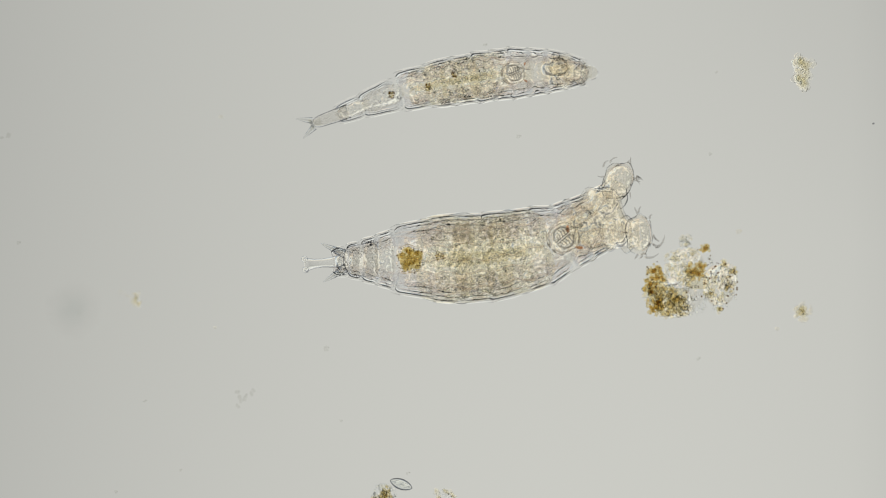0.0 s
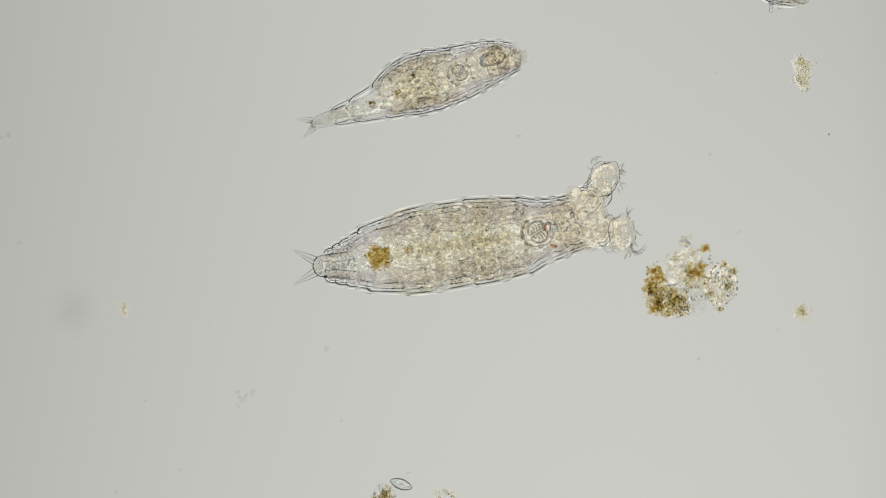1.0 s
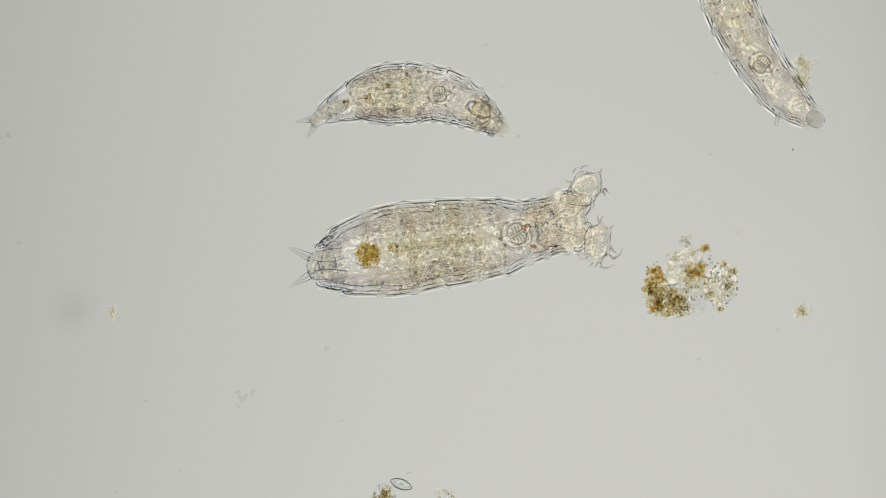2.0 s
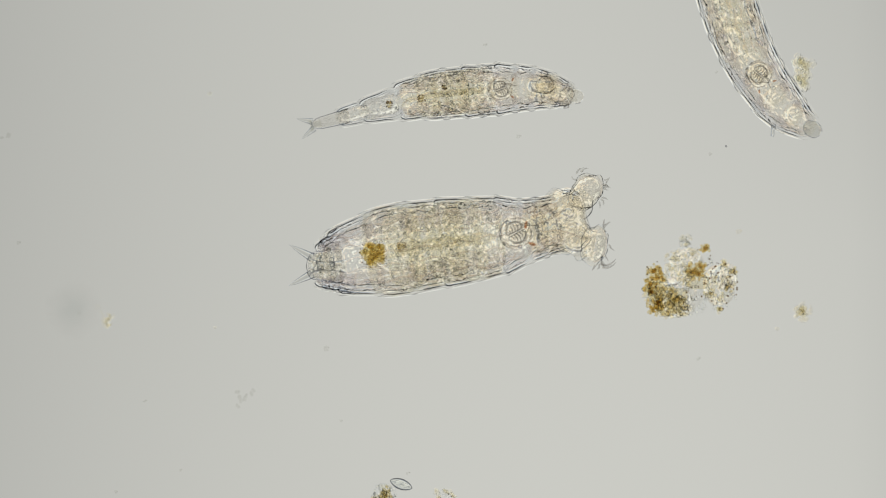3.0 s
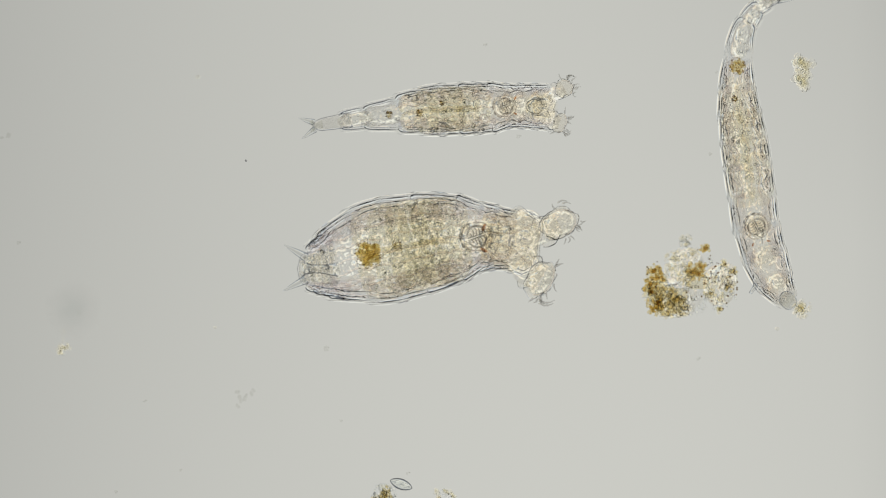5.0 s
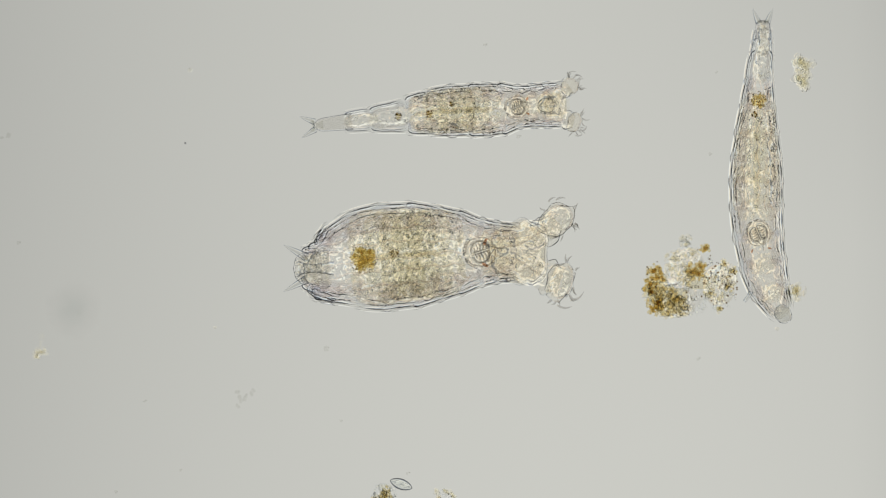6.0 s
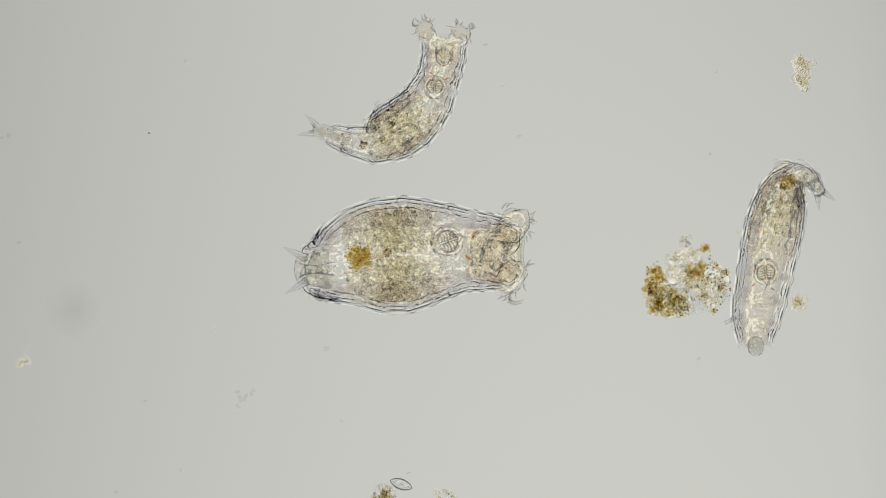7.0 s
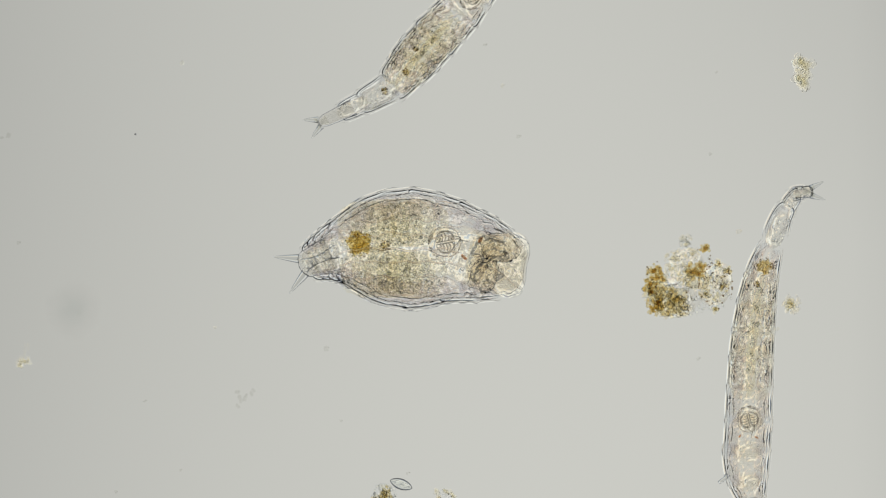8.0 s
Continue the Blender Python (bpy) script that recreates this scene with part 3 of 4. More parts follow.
    a.key(ob, a.lobe_rows(which, cock=cock * sign))
    return ob


def build_spurs(a, length, base, spread, seats, stub):
    """The toe stub and the two spurs of the foot. seats: station at which the spurs sit, in time; stub: the toe's length and its tip's station, in time."""
    reach, tip = stub
    r = base * 0.5
    p = Pile().lathe([(0, 0.02), (0.6, 0.85), (3, 1.0), (reach * 0.14, 0.80), (reach * 0.28, 0.64), (reach * 0.5, 0.60), (reach * 0.75, 0.72), (reach, 0.95)], r, r * 0.9, sides=26, rough=0.15, seed=a.x)
    for s in (1, -1):
        p.blob((1.5, s * r * 0.75, 0), (r * 0.45, r * 0.42, r * 0.4), ICO2, 0.2)
    ob = p.mesh("toe", TOE if reach > 40 else ROSTRUM, a.root, "short clear toe flared at its tip")
    a.key(ob, a.organ_rows(tip))
    for s, tilt in ((1, -8), (-1, 8)):
        angle = radians(180 - s * (spread + tilt * s))
        c, d = math.cos(angle), math.sin(angle)
        q = Pile()
        path = [(base * 0.3 + c * length * f, d * length * f, 2) for f in np.linspace(0, 1, 9)]
        q.sweep(path, [base * 0.29 * (1 - f) ** 0.8 + 0.5 for f in np.linspace(0, 1, 9)], 12)
        spur = q.mesh("spur", SPINE, a.root, "pointed glassy spur")
        rows = []
        for k, t in enumerate(a.times):
            x, y, turn, w = a.at(k, track(seats, t))
            o = min(w * 0.3, base * 0.75) * s
            rows.append((t, a.place(x - math.sin(turn) * o, y - math.cos(turn) * o, AXIS, turn)))
        a.key(spur, rows)


def build_gut(a, rng, width_share, grain, skip, material):
    """The stomach in pairs of thin lobes that overlap, slide on one another and spread as the body swells."""
    spans = np.array([a.span(track(a.gut[0], t), track(a.gut[1], t))[k] for k, t in enumerate(a.times)])
    length = float(np.percentile(spans, a.full)) * 0.44
    for i in range(5):
        share = 0.2 + 0.15 * i
        um = track(a.gut[0], 0) * (1 - share) + track(a.gut[1], 0) * share
        low = float(np.percentile(a.widths(um), 25))
        for side in (1, -1):
            w = 0.62 * low * width_share
            ob = sheet(a.root, length, w * 1.1, 6, i * 7.0 + side, "stomach_lobe", material=material, rag=2.8)
            tagged(ob, "granular amber stomach lobe")
            ob.location = (0, 0, 0)
            g = Pile()
            step = grain * 2.15
            for gx in np.arange(-0.52 * length, 0.52 * length, step):
                for gy in np.arange(-0.54 * w, 0.54 * w, step):
                    if rng.random() < 1 - (1 - skip) * 0.54 + 0.35 * max(0.0, abs(gx) / length - 0.38) / 0.13:
                        continue
                    r = grain * rng.uniform(0.55, 1.25)
                    x, y = gx + rng.uniform(-0.38, 0.38) * step + rng.gauss(0, 0.03) * length, gy + rng.uniform(-0.38, 0.38) * step + rng.gauss(0, 0.03) * w
                    if (abs(x) / (0.54 * length)) ** 2.6 + (abs(y) / (0.5 * w)) ** 2.6 > 1:
                        continue
                    g.blob((x, y, rng.uniform(-0.3, 0.4) * w), (r * rng.uniform(0.8, 1.3), r, r), ICO2, 0.3, rng.uniform(0, 3))
            tagged(g.mesh("granule_mass", GRANULE, ob, "pale food granules"), kind="stuff")
            if i % 2 == 0:
                sheet(ob, length * 0.95, w * 1.1, 3.2 if low > 90 else 2.0 if skip < 0.5 else 1.0, i * 5.0 + side, "stomach_wall", z=3 * i - 6)
            a.key(ob, a.gut_rows(share, side * width_share * 0.25))


def build_meal(a, rng, u, size, side=0.0):
    p = Pile()
    count = 44 if size > 30 else 24 if size > 20 else 10
    for i in range(count):
        ang, rad = i * 2.4 + rng.uniform(-0.3, 0.3), ((i + 0.5) / count) ** 0.5
        r = size * rng.uniform(0.08, 0.14)
        p.blob((math.cos(ang) * rad * size * 0.42, math.sin(ang) * rad * size * 0.45, rng.uniform(-0.2, 0.2) * size), (r * 1.2, r, r), ICO2, 0.5, rng.uniform(0, 3))
    ob = p.mesh("dark_meal", MEAL, a.root, "dense brown ball of swallowed food")
    g = Pile()
    for i in range(int(10 + size * 2.2)):
        ang, rad = rng.uniform(0, 6.283), rng.uniform(0, 1) ** 0.4
        g.blob((math.cos(ang) * rad * size * 0.56, math.sin(ang) * rad * size * 0.58, rng.uniform(-0.3, 0.3) * size), rng.uniform(0.7, 1.4), ICO1, 0.2)
    tagged(g.mesh("speckle", SPECKLE, ob), kind="stuff")
    a.key(ob, a.organ_rows(u, side))


def build_animal(a, rng, rings, foot, head, lobes, jaw, gut, meal, cells, knob=0):
    for i, (name, u0, u1, hem) in enumerate(rings):
        seed = i * 3.7 + a.x
        um = (u0 + u1) / 2
        length = float(np.percentile(a.span(u0, u1), 85)) * 1.1
        low, high = (float(np.percentile(a.widths(um), q)) for q in (10, 60))
        if name == "foot_end":
            build_foot_end(a, u0, u1, seed, a.sheath)
        else:
            build_plates(a, name, a.shoulder if name == "trunk_plate" and u0 < 2.5 else u0, u1, hem, seed)
        if name == "trunk_plate":
            # soft parts of both flanks, with the muscle bands between them
            for side in (0.27, -0.27):
                inner = tissue(a.root, rng, length * 0.9, low * 0.27, int(cells * 0.55 * length * low * 0.3 / 1000), 3.0, squash=1.0)
                a.key(inner, a.organ_rows(um, side))
            core = sheet(a.root, length, low * 0.62, 4 if low > 90 else 2.5, seed, "flesh")
            bands(core, rng, length, low)
            a.key(core, a.organ_rows(um))
            for side in (0.36, -0.36):
                fl = sheet(a.root, length * (0.95 if u0 > 2.2 else 0.7), low * 0.28, 3, seed + side * 9, "flank_flesh")
                a.key(fl, a.organ_rows(um + (0.0 if u0 > 2.2 else 0.12), side * (1.0 if u0 > 2.2 else 0.8)))
        elif name != "foot_end":
            if u0 < 1.5:
                length = float(np.percentile(a.span(u0, u1), a.reach - 10)) * 1.15
            slight = u0 < 1.9
            fill = sheet(a.root, length * 1.2, low * 0.84, 2.0, seed + 2, "soft_flesh", material=GREY_FLESH if slight else FLESH, rag=2.4)
            a.key(fill, a.organ_rows(um))
            core = sheet(a.root, length * (1.3 if slight else 1.0), low * 0.8, (2.5 if low < 60 else 3.0) if slight else 5 if low > 90 else 2.5, seed, "flesh")
            if slight:
                tissue(core, rng, length * 1.2, low, int(length * low / 60), 1.5, GRANULE, squash=0.8)
                tissue(core, rng, length * 1.2, low, int(length * low / (110 if low > 45 else 75)), 3.4 if low > 45 else 2.7, VACUOLE, squash=0.8)
            else:
                tissue(core, rng, length, high * 0.9, int(cells * 0.7 * length * high / 1000), 2.6, VACUOLE, squash=0.84)
                if u0 < 5:
                    sheet(core, length * 0.9, low * 0.42, 4 if low > 90 else 2.5, seed + 4, y=low * 0.2, z=8)
                    sheet(core, length * 0.8, low * 0.4, 4 if low > 90 else 2.5, seed + 7, y=-low * 0.2, z=-8)
            a.key(core, a.organ_rows(um))
    build_gut(a, rng, *gut)
    for one in meal:
        build_meal(a, rng, *one)
    build_mastax(a, *jaw)
    build_spurs(a, *foot)
    if head:
        build_head(a, rng, *head)
    if knob:
        tip = Pile().hollow((knob * 1.1, knob * 0.95, knob * 0.5), 1.3, 0.12, 1.4, a.x).mesh("rostrum", HEAD_SKIN if lobes else TOE, a.root, "rounded grey rostrum tip")
        Pile().blob((-knob * 0.1, 0, 0), (knob * 0.98, knob * 0.82, knob * 0.2), ICO3, 0.2).mesh("rostrum_core", GREY_FLESH, tip)
        a.key(tip, a.organ_rows([(t, 7.2 if l else 7.84) for t, l in zip(a.times, a.lobes)]))
    for which, one in enumerate(lobes):
        build_lobe(a, which, rng, *one)


# ---- postures: stations of (x, y, width) from toes to brow ----
big = Animal("rotifer", "large clear rotifer with amber stomach on the slide", 545, 468)
A = big.posture
A(0.0, (545, 468, 26, 615, 462, 46, 690, 460, 95, 780, 459, 145, 860, 456, 146, 940, 441, 140, 1000, 420, 116, 1045, 398, 108, 1108, 372, 90), ((1100, 315), (1140, 415)))
A(0.5, (552, 472, 30, 605, 472, 52, 668, 468, 95, 750, 458, 140, 850, 446, 146, 930, 429, 140, 985, 415, 120, 1035, 395, 105, 1100, 365, 90), ((1102, 315), (1146, 410)))
A(1.0, (552, 472, 32, 590, 470, 60, 640, 461, 98, 720, 448, 145, 830, 429, 147, 910, 420, 140, 965, 408, 113, 1010, 397, 100, 1078, 372, 90), ((1075, 312), (1110, 415)))
A(1.5, (547, 472, 40, 575, 470, 68, 612, 462, 105, 690, 449, 155, 790, 434, 148, 880, 420, 136, 945, 410, 109, 985, 400, 98, 1050, 385, 90), ((1045, 325), (1075, 428)))
A(1.7, (542, 472, 42, 570, 470, 75, 602, 464, 104, 680, 447, 159, 780, 432, 146, 870, 422, 136, 930, 412, 110, 975, 400, 98, 1042, 385, 90), ((1040, 328), (1068, 430)))
A(2.8, (542, 470, 42, 568, 470, 75, 600, 463, 104, 680, 446, 153, 780, 430, 147, 870, 420, 140, 935, 408, 110, 978, 398, 98, 1045, 382, 90), ((1048, 335), (1064, 435)))
A(3.5, (537, 473, 48, 562, 472, 80, 592, 470, 100, 670, 451, 158, 770, 435, 155, 850, 422, 140, 915, 413, 112, 958, 402, 98, 1020, 388, 90), ((1022, 335), (1042, 442)))
A(4.0, (532, 475, 50, 556, 475, 85, 590, 472, 106, 670, 452, 168, 760, 437, 161, 830, 426, 147, 895, 418, 116, 930, 410, 105, 993, 398, 95), ((1000, 347), (1018, 452)))
A(4.5, (527, 475, 50, 552, 475, 85, 590, 469, 115, 660, 452, 175, 745, 438, 175, 810, 424, 154, 860, 418, 125, 895, 418, 112, 962, 425, 95), ((986, 362), (974, 470)))
A(4.7, (527, 475, 50, 552, 475, 85, 590, 467, 118, 660, 448, 179, 745, 430, 171, 805, 419, 158, 855, 414, 123, 890, 418, 110, 956, 428, 95), ((998, 395), (955, 492)))
A(5.8, (520, 475, 50, 545, 475, 74, 577, 474, 120, 645, 458, 176, 730, 449, 180, 800, 446, 152, 860, 446, 115, 900, 446, 98, 978, 450, 95), ((998, 391), (1002, 503)))
A(6.2, (518, 475, 50, 542, 475, 74, 572, 475, 120, 642, 460, 177, 725, 453, 182, 795, 448, 156, 850, 447, 120, 890, 447, 104, 960, 448, 95), ((984, 383), (994, 501)))
A(6.5, (517, 475, 50, 540, 475, 74, 570, 475, 120, 640, 461, 178, 720, 454, 184, 790, 449, 158, 840, 446, 128, 884, 447, 110, 946, 450, 95), ((972, 392), (965, 500)))
A(6.8, (518, 477, 50, 542, 476, 74, 572, 474, 120, 640, 457, 178, 718, 453, 192, 785, 447, 162, 838, 446, 132, 882, 448, 115, 940, 452, 100), ((968, 405), (946, 500)))
A(7.0, (520, 478, 50, 545, 477, 82, 576, 474, 120, 642, 455, 180, 715, 451, 202, 782, 444, 168, 836, 444, 140, 880, 449, 130, 930, 450, 110), ((912, 398), (908, 495)))
A(7.2, (520, 476, 50, 547, 476, 78, 582, 464, 112, 642, 450, 178, 715, 449, 214, 785, 441, 174, 832, 443, 148, 868, 445, 130, 918, 450, 80))
A(7.5, (526, 474, 46, 553, 464, 68, 590, 450, 104, 650, 440, 176, 722, 441, 214, 785, 447, 188, 828, 453, 160, 866, 461, 132, 917, 466, 80))
A(8.0, (529, 474, 46, 555, 463, 68, 592, 449, 104, 652, 441, 178, 725, 440, 213, 790, 444, 188, 836, 454, 164, 880, 465, 140, 936, 474, 80))

small = Animal("rotifer", "small slender clear rotifer bending on the slide", 550, 222)
B = small.posture
B(0.0, (550, 222, 20, 625, 195, 28, 705, 165, 56, 775, 150, 76, 840, 139, 80, 890, 132, 83, 935, 129, 80, 990, 127, 66, 1055, 130, 26))
B(0.5, (550, 222, 20, 625, 186, 28, 705, 150, 54, 770, 132, 76, 835, 119, 80, 890, 107, 80, 930, 101, 80, 985, 94, 66, 1050, 97, 26))
B(0.7, (550, 222, 20, 622, 190, 30, 698, 158, 54, 760, 136, 80, 822, 120, 84, 874, 108, 84, 914, 101, 80, 966, 92, 68, 1022, 92, 30))
B(1.0, (550, 222, 20, 610, 202, 34, 668, 183, 60, 716, 157, 102, 760, 144, 108, 802, 134, 98, 842, 120, 88, 880, 108, 72, 930, 100, 40))
B(1.2, (548, 222, 20, 577, 210, 40, 610, 194, 68, 652, 174, 112, 700, 166, 122, 745, 160, 104, 788, 150, 86, 820, 162, 70, 845, 195, 30))
B(1.5, (550, 220, 20, 570, 205, 40, 597, 190, 68, 636, 175, 110, 680, 171, 123, 725, 167, 105, 768, 176, 92, 803, 205, 66, 840, 240, 28))
B(1.7, (550, 220, 20, 570, 201, 40, 597, 182, 66, 636, 170, 108, 685, 168, 117, 735, 168, 98, 775, 186, 88, 810, 215, 64, 848, 250, 26))
B(2.2, (550, 221, 20, 595, 201, 34, 648, 182, 60, 698, 170, 94, 750, 166, 100, 800, 164, 92, 842, 170, 84, 888, 186, 64, 940, 212, 26))
B(2.8, (550, 222, 20, 625, 202, 28, 700, 183, 54, 760, 170, 80, 820, 164, 84, 865, 160, 86, 910, 156, 80, 965, 158, 66, 1030, 172, 26))
B(3.2, (550, 225, 20, 625, 205, 30, 700, 186, 54, 760, 173, 80, 820, 165, 82, 865, 163, 86, 910, 164, 80, 965, 168, 68, 1030, 184, 26))
B(3.35, (550, 225, 20, 612, 207, 32, 672, 190, 54, 726, 180, 86, 780, 175, 92, 828, 172, 90, 872, 174, 80, 920, 182, 74, 965, 194, 50))
B(3.5, (550, 225, 20, 605, 208, 34, 650, 194, 56, 700, 187, 92, 750, 183, 101, 800, 178, 94, 842, 181, 80, 880, 190, 74, 918, 196, 80), ((915, 172), (912, 224)))
B(4.0, (550, 225, 20, 600, 211, 36, 645, 199, 60, 700, 193, 97, 750, 191, 98, 795, 188, 92, 835, 189, 78, 875, 193, 74, 908, 199, 80), ((922, 165), (911, 234)))
B(4.2, (550, 225, 20, 605, 211, 34, 652, 201, 58, 706, 193, 94, 760, 191, 93, 805, 190, 90, 845, 190, 76, 885, 193, 74, 922, 198, 80), ((937, 166), (930, 235)))
B(4.5, (550, 225, 20, 610, 211, 30, 668, 197, 54, 725, 193, 88, 780, 190, 86, 825, 188, 88, 865, 187, 76, 905, 190, 74, 945, 198, 80), ((962, 166), (954, 234)))
B(4.7, (551, 225, 20, 618, 213, 30, 682, 203, 54, 740, 198, 85, 795, 195, 84, 840, 193, 86, 880, 189, 74, 920, 190, 74, 962, 193, 80), ((984, 155), (980, 220)))
B(5.8, (553, 224, 22, 640, 210, 32, 716, 202, 54, 775, 194, 80, 830, 190, 84, 875, 190, 90, 920, 188, 74, 960, 188, 74, 1002, 192, 80), ((1018, 158), (1012, 228)))
B(6.0, (553, 224, 22, 640, 214, 32, 716, 206, 54, 775, 199, 84, 830, 196, 86, 875, 195, 92, 920, 190, 72, 960, 188, 74, 1002, 186, 80), ((1014, 152), (1022, 220)))
B(6.2, (553, 224, 22, 620, 217, 36, 688, 213, 58, 740, 208, 88, 790, 206, 92, 835, 203, 92, 878, 197, 76, 915, 183, 74, 956, 165, 80), ((952, 130), (984, 196)))
B(6.4, (553, 226, 24, 605, 229, 38, 662, 230, 60, 705, 225, 96, 750, 222, 105, 795, 216, 96, 832, 200, 78, 858, 170, 74, 882, 142, 80), ((850, 117), (908, 142)))
B(6.5, (553, 226, 24, 602, 232, 38, 656, 238, 60, 698, 233, 98, 742, 229, 108, 784, 220, 98, 818, 202, 80, 836, 168, 74, 852, 136, 80), ((822, 108), (884, 132)))
B(6.6, (553, 227, 24, 600, 240, 38, 650, 250, 62, 690, 243, 102, 732, 236, 110, 772, 221, 98, 800, 193, 78, 806, 156, 74, 812, 122, 80), ((783, 98), (845, 106)))
B(6.8, (553, 228, 24, 596, 246, 38, 646, 264, 62, 688, 252, 100, 726, 236, 105, 757, 210, 96, 774, 174, 76, 777, 136, 74, 777, 92, 80), ((742, 78), (812, 76)))
B(7.0, (553, 228, 24, 598, 244, 38, 650, 258, 60, 686, 241, 96, 722, 220, 100, 752, 190, 90, 772, 150, 76, 785, 110, 74, 788, 68, 80), ((752, 48), (820, 54)))
B(7.2, (553, 228, 24, 606, 238, 38, 660, 240, 58, 697, 212, 88, 730, 178, 92, 762, 144, 86, 786, 105, 74, 804, 62, 74, 815, 18, 80), ((780, 0), (850, 14)))
B(7.5, (555, 226, 22, 612, 214, 32, 675, 196, 54, 708, 162, 80, 744, 123, 83, 778, 84, 82, 811, 46, 75, 845, 6, 62, 888, -38, 50))
B(8.0, (562, 221, 20, 625, 191, 32, 690, 157, 50, 727, 116, 78, 766, 72, 80, 802, 34, 78, 838, -8, 70, 872, -52, 60, 912, -110, 26))

slim = Animal("rotifer", "slender clear rotifer crawling past brown detritus", 1380, -5)
C = slim.posture
C(0.0, (1295, -540, 20, 1265, -495, 28, 1250, -440, 60, 1265, -370, 82, 1285, -300, 88, 1310, -255, 88, 1340, -210, 84, 1385, -160, 70, 1430, -135, 30))
C(0.9, (1295, -410, 20, 1265, -365, 28, 1250, -310, 60, 1265, -240, 82, 1285, -175, 88, 1308, -130, 88, 1336, -82, 84, 1378, -34, 70, 1420, -12, 30))
C(1.2, (1295, -360, 20, 1265, -315, 28, 1250, -260, 60, 1265, -190, 82, 1285, -125, 88, 1310, -78, 88, 1340, -28, 84, 1385, 20, 70, 1430, 46, 30))
C(1.5, (1297, -285, 20, 1267, -240, 28, 1252, -185, 60, 1264, -110, 82, 1282, -42, 88, 1308, 22, 88, 1342, 85, 84, 1385, 155, 72, 1440, 196, 30))
C(1.7, (1295, -265, 20, 1265, -220, 28, 1250, -165, 60, 1258, -92, 85, 1280, -22, 88, 1312, 45, 87, 1346, 105, 83, 1394, 172, 70, 1450, 214, 30))
C(2.8, (1300, -240, 20, 1270, -195, 28, 1255, -140, 60, 1262, -65, 88, 1285, 5, 95, 1311, 75, 92, 1343, 136, 86, 1391, 195, 75, 1448, 240, 33))
C(3.2, (1305, -218, 20, 1275, -173, 28, 1260, -118, 62, 1268, -55, 96, 1288, 5, 104, 1310, 69, 100, 1340, 131, 92, 1383, 193, 79, 1438, 233, 35))
C(3.5, (1335, -190, 20, 1305, -145, 30, 1290, -90, 68, 1292, -35, 108, 1301, 23, 117, 1321, 79, 112, 1345, 130, 98, 1379, 184, 88, 1428, 229, 56))
C(3.65, (1330, -210, 20, 1300, -165, 30, 1285, -110, 70, 1285, -60, 120, 1296, -10, 128, 1318, 50, 118, 1350, 108, 100, 1392, 150, 84, 1430, 170, 50))
C(3.8, (1325, -210, 20, 1295, -165, 30, 1280, -110, 66, 1282, -50, 112, 1293, 9, 118, 1314, 66, 112, 1348, 125, 96, 1400, 165, 80, 1436, 140, 40))
C(4.0, (1368, -75, 20, 1318, -135, 30, 1292, -90, 62, 1286, -25, 100, 1295, 40, 109, 1314, 99, 104, 1347, 158, 92, 1401, 210, 76, 1460, 188, 30))
C(4.2, (1385, -25, 20, 1330, -95, 28, 1298, -62, 50, 1295, 0, 84, 1308, 62, 92, 1326, 124, 92, 1350, 194, 88, 1388, 275, 78, 1448, 302, 28))
C(4.5, (1380, -5, 20, 1330, 10, 28, 1307, 56, 44, 1305, 110, 62, 1315, 181, 78, 1326, 252, 82, 1342, 325, 80, 1375, 416, 72, 1421, 472, 30))
C(4.7, (1376, -5, 20, 1326, 22, 28, 1304, 82, 44, 1302, 148, 64, 1310, 215, 80, 1322, 292, 80, 1335, 370, 78, 1364, 458, 70, 1404, 514, 28))
C(5.8, (1376, 2, 20, 1348, 60, 28, 1331, 135, 44, 1330, 200, 62, 1335, 275, 76, 1340, 350, 84, 1343, 425, 82, 1362, 505, 68, 1392, 566, 28))
C(6.0, (1348, 38, 24, 1348, 82, 32, 1344, 135, 42, 1339, 205, 62, 1337, 275, 84, 1337, 345, 91, 1340, 415, 86, 1357, 503, 72, 1389, 568, 34))
C(6.2, (1342, 158, 30, 1340, 180, 40, 1338, 208, 54, 1338, 250, 76, 1340, 306, 98, 1343, 365, 104, 1350, 428, 96, 1365, 512, 76, 1398, 566, 34))
C(6.4, (1416, 330, 20, 1392, 328, 28, 1370, 336, 54, 1358, 354, 104, 1352, 372, 127, 1352, 410, 122, 1352, 454, 106, 1362, 518, 86, 1392, 562, 45))
C(6.5, (1438, 354, 20, 1408, 344, 28, 1380, 338, 54, 1362, 352, 102, 1358, 376, 130, 1352, 406, 126, 1350, 452, 106, 1361, 522, 88, 1390, 575, 54))
C(6.6, (1446, 355, 20, 1412, 344, 28, 1384, 338, 54, 1364, 352, 98, 1358, 374, 130, 1351, 412, 126, 1349, 458, 106, 1362, 524, 88, 1392, 570, 48))
C(6.8, (1442, 350, 20, 1416, 328, 28, 1390, 324, 48, 1374, 342, 80, 1365, 368, 108, 1353, 416, 114, 1346, 474, 98, 1347, 546, 82, 1356, 596, 48))
C(7.0, (1452, 348, 20, 1434, 320, 28, 1408, 314, 48, 1388, 336, 74, 1376, 371, 95, 1365, 422, 101, 1353, 484, 96, 1338, 564, 84, 1335, 624, 48))
C(7.2, (1452, 342, 20, 1418, 326, 28, 1400, 334, 46, 1381, 374, 68, 1370, 426, 80, 1360, 490, 85, 1344, 566, 82, 1326, 650, 72, 1350, 718, 30))
